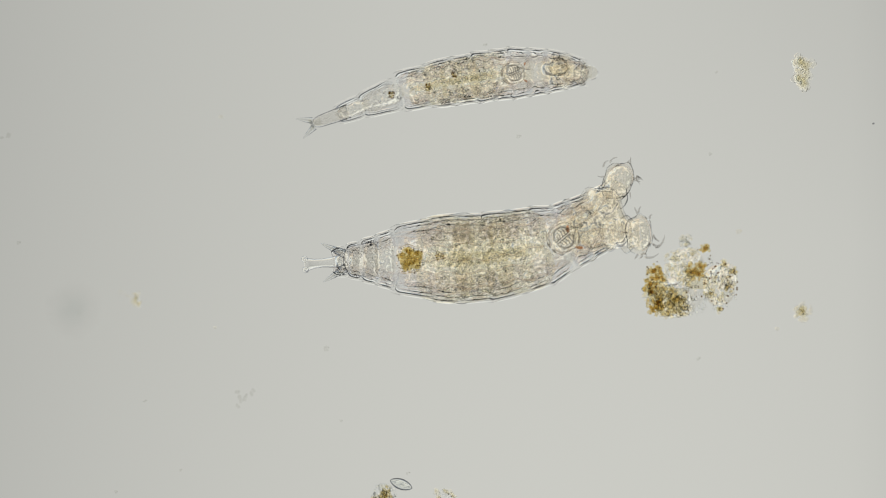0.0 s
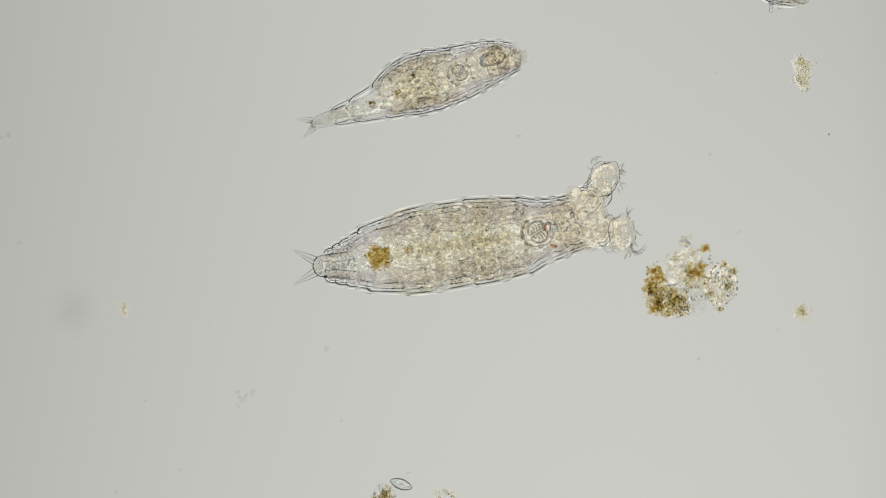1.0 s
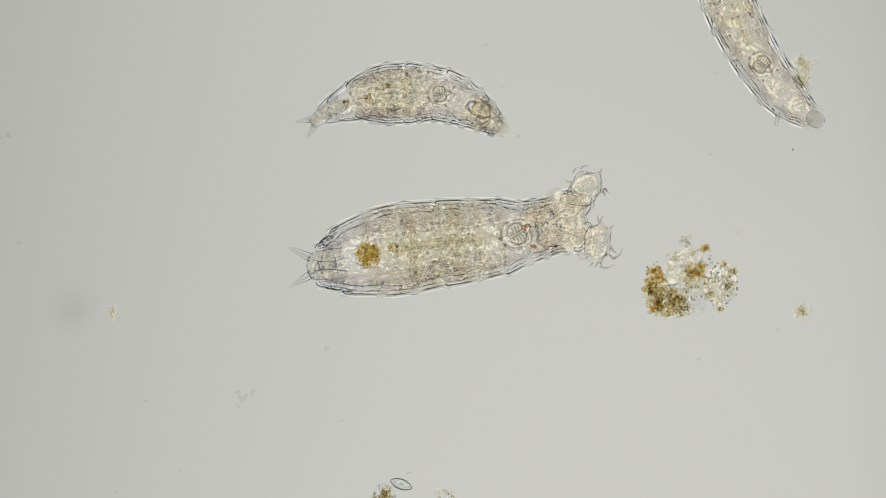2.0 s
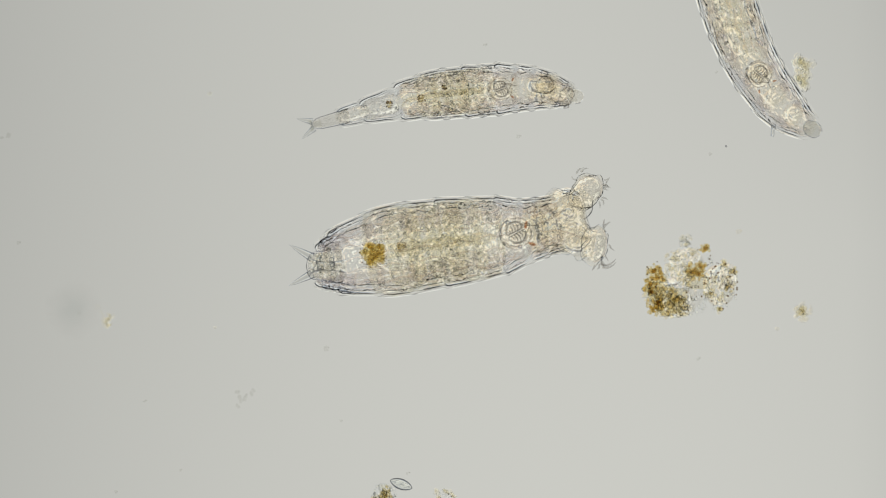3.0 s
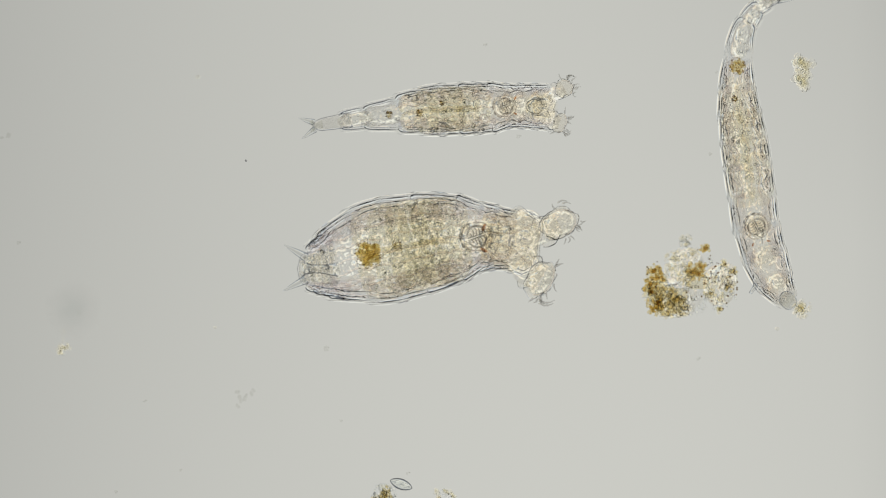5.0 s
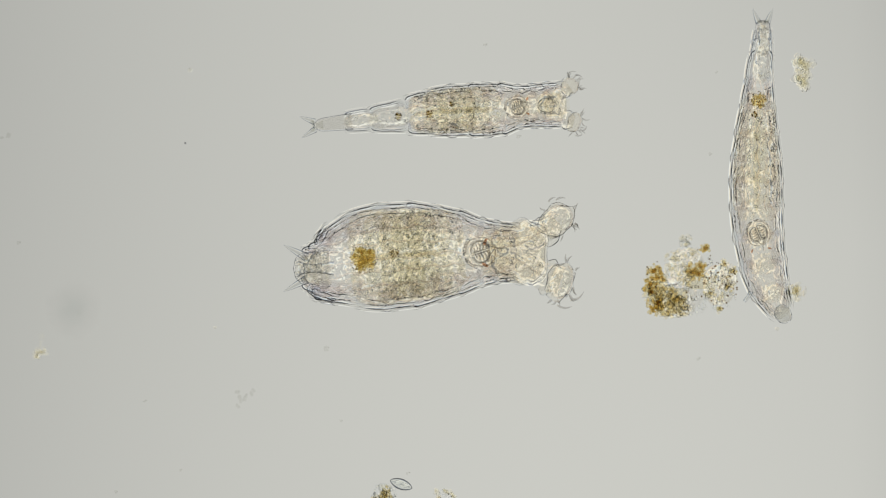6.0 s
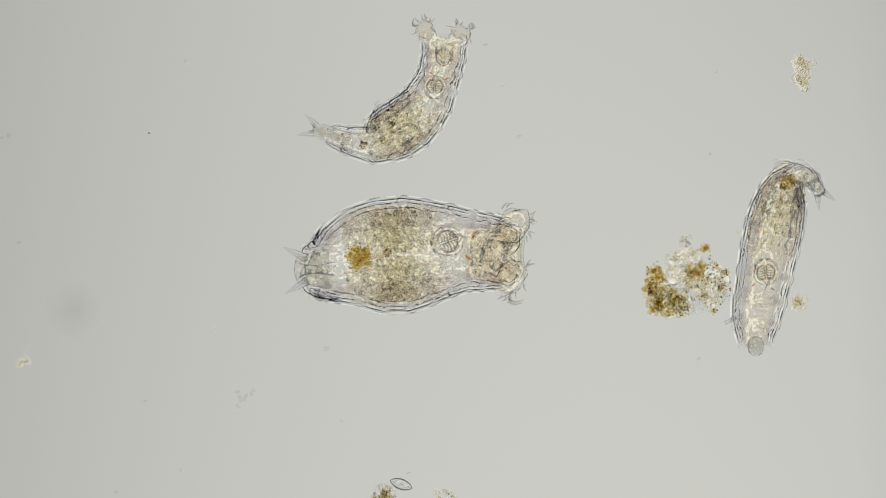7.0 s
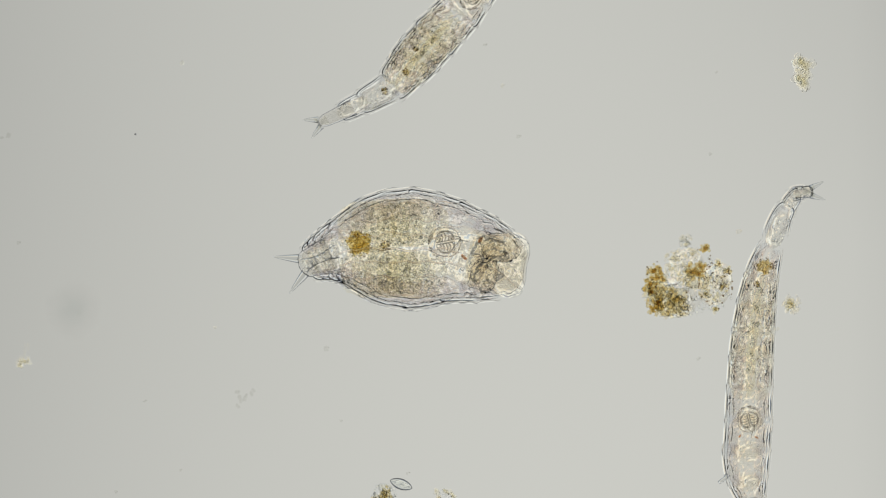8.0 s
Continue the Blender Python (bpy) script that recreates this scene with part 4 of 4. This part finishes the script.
C(7.5, (1441, 334, 20, 1403, 341, 26, 1372, 424, 42, 1355, 475, 60, 1345, 540, 72, 1333, 612, 75, 1323, 690, 78, 1316, 780, 74, 1333, 856, 32))
C(8.0, (1437, 341, 20, 1401, 352, 24, 1362, 440, 40, 1343, 506, 60, 1332, 582, 70, 1326, 662, 75, 1324, 745, 79, 1319, 835, 74, 1336, 912, 30))


# ---- build the animals ----
small.gut, slim.gut = (2.15, 5.05), (2.5, 5.6)
big.apart = 0.19
big.rims = ((0.0, 1.0), (6.5, 1.0), (7.2, 0.0))
small.rims = ((0.0, 1.0), (0.7, 1.0), (1.0, 0.5), (1.2, 0.1), (1.7, 0.1), (2.2, 0.6), (2.8, 1.0), (6.0, 1.0), (6.4, 0.5), (7.2, 0.5), (7.5, 1.0))
slim.rims = ((0.0, 0.6), (6.0, 0.6), (6.2, 0.1), (7.0, 0.1), (7.5, 0.6))
slim.shoulder = 1.95
big.stagger = 0.35
big.sheath = ((0.0, 0.85), (0.5, 0.1), (1.0, 0.0))
small.sheath = slim.sheath = 0.0
big.shoulder = ((0.0, 2.1), (1.0, 2.0), (1.7, 1.9), (3.5, 1.75), (4.5, 1.6), (5.8, 1.5), (6.5, 1.5), (7.0, 1.4), (7.5, 2.1))
big.gut = (((0.0, 2.55), (1.0, 2.6), (3.5, 2.75), (4.5, 2.8), (6.5, 2.95), (7.0, 2.9), (7.5, 2.6)),
           ((0.0, 5.35), (1.0, 5.2), (3.5, 5.15), (4.5, 5.1), (6.5, 5.0), (7.0, 4.65), (7.5, 4.65)))


SMALL_JAW = ((0.0, 5.45), (1.0, 5.3), (1.5, 5.05), (2.8, 5.4), (3.5, 5.6), (4.5, 5.9), (8.0, 5.9))  # station of the jaws, in time


def build_antenna(a):
    """The short feeler on the back of the neck."""
    p = Pile().sweep([(0, 0, 0), (7, 1, 0), (15, 0, 0), (21, -1, 0)], [4.2, 3.4, 3.2, 2.6], 10)
    ob = p.mesh("antenna", SPINE, a.root, "short glassy feeler")
    a.key(ob, a.organ_rows(7.05, -0.47, extra=radians(-50)))


def build_animals():
    small.reach, slim.reach = 60, 40
    small.full, slim.full = 80, 84
    foot = [("foot_end", 0.05, 0.75, False), ("foot_plate", 0.62, 1.12, True), ("foot_plate", 1.0, 1.45, True), ("rump_plate", 1.35, 1.80, True), ("rump_plate", 1.68, 2.12, False)]
    trunk = [("trunk_plate", 2.05, 2.9, 1.9), ("trunk_plate", 2.7, 3.55, False), ("trunk_plate", 3.35, 4.15, False), ("trunk_plate", 4.0, 4.8, True), ("trunk_plate", 4.6, 5.4, False)]
    neck = [("neck_plate", 5.25, 6.1, True), ("neck_plate", 5.95, 6.7, False), ("head_plate", 6.5, 7.3, False)]
    crawl = [("head_plate", 7.1, 7.8, False)]
    lithe = [("foot_end", 0.0, 0.38, False), ("foot_plate", 0.28, 0.85, False), ("foot_plate", 0.72, 1.35, True), ("rump_plate", 1.2, 2.12, True)]
    sleek = [(name, u0, u1, False) for name, u0, u1, hem in trunk + neck]
    slender = [("foot_end", 0.05, 0.8, False), ("foot_plate", 0.65, 1.35, True), ("rump_plate", 1.2, 2.12, True)]
    build_animal(big, random.Random(3), foot + trunk + neck,
                 (46, 26, 36, ((0, 0.85), (0.5, 0.1), (1, 0.0), (1.7, 0.1), (3.5, 0.2), (4.5, 0.3), (6.5, 0.85), (7.0, 0.7), (7.2, 0.3), (7.5, 0.0)),
                  (66, ((0.0, -0.08), (0.5, -0.1), (1.0, 0.3), (8.0, 0.3)))),
                 (116, 112, 7.98, 1), (((37, 27), 36, 0.35), ((24, 35), 28, 0.0)),
                 (((0.0, 5.97), (0.5, 6.08), (1.0, 5.75), (3.5, 5.66), (4.5, 5.7), (6.5, 5.97), (7.0, 5.2), (7.5, 4.76), (8.0, 4.95)), 57, ((0.0, 0.0), (6.5, 0.01), (7.0, 0.1), (8.0, 0.08))),
                 (0.86, 2.15, 0.08, GUT),
                 ((((0.0, 2.42), (1.0, 2.44), (1.5, 2.63), (3.5, 2.9), (4.5, 2.93), (6.5, 3.05), (7.0, 2.92), (7.5, 2.78)), 46, ((0.0, 0.0), (7.2, 0.0), (7.5, 0.05), (8.0, 0.07))),
                  (((0.0, 2.98), (1.0, 3.05), (3.5, 3.42), (4.5, 3.5), (6.5, 3.7), (7.0, 3.6), (7.5, 3.42)), 16, 0.03)), 9.0)
    build_animal(small, random.Random(5), slender + trunk + neck + crawl, (28, 18, 34, 0.0, (20, 0.0)),
                 (56, 64, 7.4, 0), (((17, 16), 16, 0.2), ((13, 19), 16, 0.0)),
                 (SMALL_JAW, 42), (0.8, 2.2, 0.1, GUT), ((1.85, 12), (2.75, 14, -0.05), (3.45, 8, 0.14)), 9.0, 14)
    build_animal(slim, random.Random(8), lithe + sleek + crawl, (28, 18, 30, 0.0, (18, 0.0)),
                 None, (), (6.0, 46), (0.8, 2.2, 0.55, PALE_GUT),
                 ((((0.0, 2.1), (4.5, 2.07), (6.0, 2.65), (6.5, 2.9), (7.0, 2.6), (7.5, 2.3), (8.0, 2.5)), 28, ((0.0, 0.0), (6.2, 0.0), (6.5, -0.22), (6.8, -0.1), (7.2, 0.0))), (3.0, 10, -0.1)), 9.0, 16)
    build_antenna(slim)
    build_eyespots(big, 4.0, ((((0.0, 6.2), (1.0, 6.03), (4.5, 6.0), (6.5, 6.07), (7.2, 6.0), (8.0, 6.15)), ((0.0, 0.1), (1.0, 0.05), (4.5, 0.13), (6.5, 0.17), (7.5, 0.23), (8.0, 0.2))),
                              (((0.0, 6.3), (1.0, 6.2), (4.5, 6.0), (6.5, 6.07), (7.5, 5.7), (8.0, 5.7)), ((0.0, -0.25), (1.0, -0.28), (4.5, -0.2), (6.5, -0.19), (7.2, -0.05), (7.5, 0.0), (8.0, -0.03)))))
    for a, ahead, u in ((small, 0.45, SMALL_JAW), (slim, 0.33, 6.0)):
        seat = [(t, track(u, t) + ahead) for t in a.times]
        build_eyespots(a, 2.2, ((seat, 0.19), (seat, -0.19)))


build_animals()


# ---- loose matter in the drop ----
DRIFT = []  # things that drift, with their rows


def drift(ob, rows, z=0.0):
    """rows: (seconds, x, y, turn) in plan units; the thing glides from row to row."""
    DRIFT.append((ob, [(t, Matrix.Translation(plan(x, y, z)) @ Matrix.Rotation(radians(r), 4, "Z")) for t, x, y, r in rows]))


def lump(name, parent, x, y, r, material, rng, tall=0.7, label="", grain=3.0):
    """A crumb: a heap of sticky grains, dense in the middle and ragged at the rim."""
    p = Pile()
    for i in range(int(9 + (r / grain) ** 2 * 1.5)):
        ang, rad = rng.uniform(0, 6.283), rng.uniform(0, 1.05) ** 0.7
        q = grain * rng.uniform(0.5, 1.35)
        z = q + rng.uniform(0, max(r * tall * (1.1 - rad), 0.1))
        p.blob((x + math.cos(ang) * rad * r, y + math.sin(ang) * rad * r * 0.92, z), (q * rng.uniform(0.8, 1.4), q, q), ICO2, 0.5, rng.uniform(0, 3))
    return p.mesh(name, material, parent, label)


def grains(name, parent, rng, spots, sizes, material, label=""):
    """spots: (x, y, spread x, spread y, count); z from the slide up."""
    p = Pile()
    for x, y, sx, sy, n in spots:
        for i in range(n):
            ang, rad = rng.uniform(0, 6.283), rng.uniform(0, 1) ** 0.6
            r = rng.uniform(*sizes)
            p.blob((x + math.cos(ang) * rad * sx, y + math.sin(ang) * rad * sy, rng.uniform(1.2, 14) + r), (r * rng.uniform(0.8, 1.4), r, r), ICO2 if r > 3 else ICO1, 0.3, rng.uniform(0, 3))
    return tagged(p.mesh(name, material, parent, label), kind="stuff")


def build_detritus():
    rng = random.Random(21)
    cx, cy = 1215, 500
    clump = thing("detritus_clump", cx, cy, "loose brown and amber clump of detritus on the slide", "debris")
    for x, y, r in ((1157, 480, 13), (1150, 505, 15), (1158, 541, 17), (1232, 478, 19), (1247, 440, 8), (1168, 492, 9)):
        lump("dense_crumb", clump, x - cx, cy - y, r, DARK_CRUMB, rng, label="dense brown crumb")
    for x, y, r in ((1188, 537, 25), (1178, 512, 15), (1206, 548, 15), (1214, 490, 15), (1165, 525, 15), (1150, 522, 13), (1175, 550, 13), (1202, 528, 14)):
        lump("amber_crumb", clump, x - cx, cy - y, r, CRUMB, rng, label="grainy amber crumb", grain=3.6)
    for x, y, r in ((1196, 462, 20), (1213, 427, 11), (1225, 450, 13), (1185, 478, 13)):
        lump("pale_flock", clump, x - cx, cy - y, r, PALE, rng, label="pale cloudy flock")
    for j, (x, y, w, d) in enumerate(((1200, 520, 90, 60), (1168, 520, 44, 56), (1215, 470, 62, 60), (1195, 545, 70, 34))):
        sheet(clump, w, d, 4, 3.0 + j * 2.7, "flock_film", x - cx, cy - y, 6 + 3 * j)
    for j in range(13):
        x, y = ((1157, 482), (1156, 508), (1162, 538), (1180, 520), (1194, 540), (1202, 522), (1182, 545), (1232, 478), (1236, 496), (1168, 500), (1204, 465), (1206, 484), (1220, 510))[j]
        w, d = rng.uniform(22, 38), rng.uniform(22, 36)
        sheet(clump, w, d, 2, 13.0 + j * 3.1, "soft_film", x - cx, cy - y, 3 + 1.1 * j, AMBER_FILM if j < 10 else FLESH, 3.4)
    grains("grain_matter", clump, rng, ((-28, -22, 44, 34, 130), (10, 10, 42, 50, 110), (0, -40, 40, 20, 60), (-2, 72, 12, 10, 20)), (1.2, 2.8), GRANULE)
    grains("dark_speckle", clump, rng, ((-28, -26, 46, 32, 16), (15, 0, 45, 60, 32), (-60, 0, 16, 45, 18)), (0.9, 1.9), SPECKLE)
    # the looser side, which the passing animal nudges
    flake = thing("detritus_flake", 1275, 505, "ragged speckled flake beside the brown detritus clump", "debris")
    for x, y, r in ((1255, 520, 11), (1298, 478, 8), (1282, 468, 7), (1272, 548, 5), (1290, 512, 8)):
        lump("dense_crumb", flake, x - 1275, 505 - y, r, CRUMB, rng, label="brown crumb")
    for x, y, r in ((1265, 500, 14), (1290, 500, 12), (1272, 528, 12)):
        lump("pale_flock", flake, x - 1275, 505 - y, r, PALE, rng, label="pale cloudy flock")
    for j, (x, y, w, d) in enumerate(((1272, 505, 56, 70), (1285, 490, 40, 46))):
        sheet(flake, w, d, 4, 23.0 + j * 2.7, "flock_film", x - 1275, 505 - y, 6 + 3 * j)
        sheet(flake, w, d, 2, 43.0 + j * 2.7, "soft_film", x - 1275, 505 - y, 4 + 3 * j, FLESH, 3.0)
    grains("grain_matter", flake, rng, ((0, -5, 32, 40, 80),), (1.1, 2.6), GRANULE)
    grains("dark_speckle", flake, rng, ((2, 0, 33, 44, 44),), (1.0, 2.1), SPECKLE)
    drift(flake, ((0.0, 1275, 505, 0), (5.8, 1275, 505, 0), (6.2, 1273, 504, 0), (6.5, 1264, 505, 2), (6.8, 1262, 508, 3), (7.5, 1265, 506, 3), (8.0, 1266, 505, 2)))


def build_flocks():
    rng = random.Random(33)
    # upper right, still
    f = thing("flock", 1420, 128, "pale cloudy flock of tiny grains", "debris", group="loose flocks")
    for x, y, r in ((-4, 18, 12), (7, 12, 11), (1, 0, 13), (-4, -10, 11), (3, -20, 10)):
        lump("flock_lump", f, x, y, r, HAZE, rng, 0.35, grain=6.0)
    grains("grain_matter", f, rng, ((0, 12, 12, 15, 12), (0, -14, 11, 14, 10)), (3.0, 5.4), HAZE)
    # the crumb right of the clump
    g = thing("flock", 1422, 552, "small tan crumb with a cloudy rim", "debris", group="loose flocks")
    lump("flock_lump", g, 0, 0, 17, PALE, rng, 0.6, grain=3.2)
    lump("dense_crumb", g, -3, 1, 9, CRUMB, rng, 0.6, grain=2.8)
    grains("grain_matter", g, rng, ((0, 0, 15, 13, 30),), (1.2, 2.4), PALE)
    drift(g, ((0.0, 1422, 552, 0), (4.7, 1422, 552, 0), (5.3, 1416, 535, -8), (5.8, 1410, 519, -15), (6.2, 1416, 516, -10), (6.4, 1424, 524, 0), (6.8, 1418, 531, 10), (7.2, 1413, 538, 15), (7.5, 1406, 540, 20), (8.0, 1402, 538, 22)))
    # the drifting one on the left
    h = thing("flock", 240, 528, "faint yellowish flock drifting over the slide", "debris", group="loose flocks")
    for x, y, r in ((0, 4, 6), (-2, -5, 6), (5, -8, 5)):
        lump("flock_lump", h, x, y, r, PALE, rng, 0.6, grain=2.6)
    grains("grain_matter", h, rng, ((0, 0, 13, 15, 26), (-20, 12, 12, 10, 8)), (1.2, 2.6), PALE)
    drift(h, ((0.0, 240, 530, 0), (0.5, 234, 540, -4), (1.0, 219, 546, -10), (1.5, 204, 548, -15), (1.7, 200, 550, -16), (2.8, 195, 562, -25), (3.2, 185, 571, -30), (3.5, 179, 577, -35), (4.0, 152, 592, -45), (4.2, 143, 600, -48),
              (4.5, 131, 606, -55), (4.7, 124, 611, -60), (5.8, 78, 621, -70), (6.2, 64, 627, -72), (6.5, 53, 632, -75), (7.0, 42, 640, -78), (7.5, 39, 641, -78), (8.0, 42, 640, -76)))
    # at the lower border
    k = thing("flock", 680, 874, "brown grainy clump beside the oval diatom", "debris", group="loose flocks")
    lump("dense_crumb", k, 2, -6, 13, CRUMB, rng, 0.6, grain=2.6)
    for x, y, r in ((-6, -10, 14), (4, 4, 11), (-14, -16, 12), (10, -14, 12)):
        lump("amber_crumb", k, x, y, r, CRUMB, rng, 0.6, grain=2.6)
    grains("grain_matter", k, rng, ((0, -2, 22, 20, 90),), (1.2, 2.6), GRANULE)
    m = thing("flock", 785, 874, "clear shrivelled scrap at the slide", "debris", group="loose flocks")
    for x, y, r in ((-12, 2, 5), (-8, -6, 4), (2, 4, 4), (10, 2, 6), (16, -4, 4)):
        lump("flock_lump", m, x, y, r, PALE, rng, 0.6, grain=2.6)
    grains("grain_matter", m, rng, ((0, -2, 18, 8, 16),), (1.2, 2.2), VACUOLE)


def build_diatom():
    d = thing("diatom", 710, 857, "oval glassy diatom with a thin clear shell", "diatom")
    d.rotation_euler = (0, 0, radians(-20))
    prof = [((f - 0.5) * 42, max(math.sin(math.pi * f), 0.0) ** 0.62 + 0.001) for f in np.linspace(0, 1, 25)]
    p = Pile().shell(prof, 9.6, 8.0, 1.6, sides=30)
    sh = p.mesh("shell", SILICA, d, "thin glassy shell")
    sh.location = (0, 0, 9 * PX)
    q = Pile()
    q.sweep([(-17, 0, 15), (0, 0, 17), (17, 0, 15)], [0.4, 0.8, 0.4], 6)
    q.mesh("raphe", SILICA, d, "fine seam")
    for x, y, r in ((-7, 1, 3.6), (3, -2, 3.8), (9, 1, 3.4), (4, 3, 2.4), (-2, 3, 2.2)):
        b = Pile().blob((x, y, 9), (r * 1.2, r, r), ICO2, 0.15)
        b.mesh("oil_drop", VACUOLE, d, "clear round oil drop")


def build_specks():
    rng = random.Random(44)
    for x, y, r, tone in ((15, 240, 5, 0), (33, 430, 3.5, 0), (918, 242, 4.5, 0), (858, 80, 4, 0), (889, 152, 4, 1), (577, 617, 5, 0), (1236, 635, 4, 0),
                          (257, 710, 3, 0), (603, 745, 3, 0), (1308, 410, 5, 1), (722, 838, 4, 0), (1257, 273, 3, 0), (380, 580, 3, 1), (320, 832, 3, 0), (1375, 582, 4, 1),
                          (1268, 128, 3, 0), (140, 555, 3, 0), (205, 870, 3, 0), (4, 244, 3, 0)):
        p = Pile()
        p.blob((0, 0, r * 0.5), (r, r * rng.uniform(0.6, 0.9), r * 0.5), ICO2, 0.6, rng.uniform(0, 3))
        p.blob((r * 0.8, r * 0.3, r * 0.3), r * 0.4, ICO1, 0.4)
        s = p.mesh("dust_speck", PALE if tone else FILM)
        s.location = plan(x, y)
        tagged(s, "faint clear dust speck on the glass", "dust speck", "dust specks")
    # a thread of faint droplets
    for i, (x, y) in enumerate(((421, 719), (427, 710), (424, 703), (433, 706), (436, 700), (445, 697), (449, 691), (420, 694))):
        r = 2.6 + 1.2 * rng.random()
        p = Pile().blob((0, 0, r * 0.7), (r * 1.4, r, r * 0.7), ICO2, 0.5, rng.uniform(0, 3))
        s = p.mesh("droplet", FILM)
        s.location = plan(x, y)
        tagged(s, "tiny clear droplet in a broken thread", "droplet", "thread of droplets")
    # the slow grey mote high on the left
    p = Pile().blob((0, 0, 3), (4.5, 3.5, 3), ICO2, 0.5)
    mote = tagged(p.mesh("mote", PALE), "small grey mote drifting slowly", "mote", "drifting motes")
    drift(mote, ((0.0, 391, 207, 0), (1.0, 381, 200, 5), (1.7, 375, 193, 8), (2.8, 372, 170, 12), (3.5, 368, 158, 15), (4.5, 358, 143, 20), (5.8, 338, 127, 30), (6.5, 333, 117, 34), (7.0, 329, 111, 38), (8.0, 322, 112, 44)))
    # the dark mote that is swept across the field
    p = Pile().blob((0, 0, 2.2), (2.2, 1.8, 1.8), ICO2, 0.4)
    mote = tagged(p.mesh("mote", SOOT), "tiny dark mote swept through the water", "mote", "drifting motes")
    drift(mote, ((0.0, 1546, 219, 0), (0.5, 1515, 227, 20), (1.0, 1467, 238, 40), (1.2, 1446, 247, 50), (1.5, 1442, 264, 60), (1.7, 1432, 267, 70), (2.8, 1304, 257, 100), (3.2, 1257, 267, 120), (3.5, 1199, 288, 140), (4.0, 1029, 297, 180),
                 (4.2, 771, 302, 220), (4.5, 519, 309, 260), (4.7, 475, 300, 270), (5.8, 343, 261, 300), (6.0, 328, 254, 310), (6.4, 291, 243, 320), (6.8, 270, 237, 330), (7.2, 259, 236, 340), (7.5, 252, 243, 345), (8.0, 240, 238, 350)), 20)


def build_visitor():
    """The tip of a passing animal's spine, which flicks into view once."""
    p = Pile()
    p.sweep([(-90 + 90 * f, 22 * (1 - f) ** 1.6, 0) for f in np.linspace(0, 1, 12)], [13 * (1 - f) ** 0.8 + 0.5 for f in np.linspace(0, 1, 12)], 14)
    s = tagged(p.mesh("spine_tip", SPINE), "curved glassy spine tip of a passing animal", "spine")
    drift(s, ((0.0, -160, 90, 0), (7.4, -120, 95, 0), (7.5, 34, 147, -14), (7.6, -120, 110, 0), (8.0, -160, 90, 0)), 14)


def build_dust_shade():
    # flat disc that carries the painted dim blur of out-of-focus dust
    p = Pile()
    p.lathe([(0, 0.5), (0.4, 62), (0.8, 62), (1.2, 0.5)], 1.0, 0.8, sides=48)
    s = p.mesh("smudge", DUST_SHADE)
    s.data.transform(Matrix.Rotation(radians(-90), 4, "Y"))
    s.location = plan(130, 548, 0.6)
    tagged(s, "faint grey shade of out-of-focus dust", "smudge")


build_dust_shade()
build_visitor()
build_detritus()
build_flocks()
build_diatom()
build_specks()


def motions():
    for a in (big, small, slim):
        for ob, rows in a.keyed:
            walk(ob, rows)
    for ob, rows in DRIFT:
        walk(ob, rows)


motions()
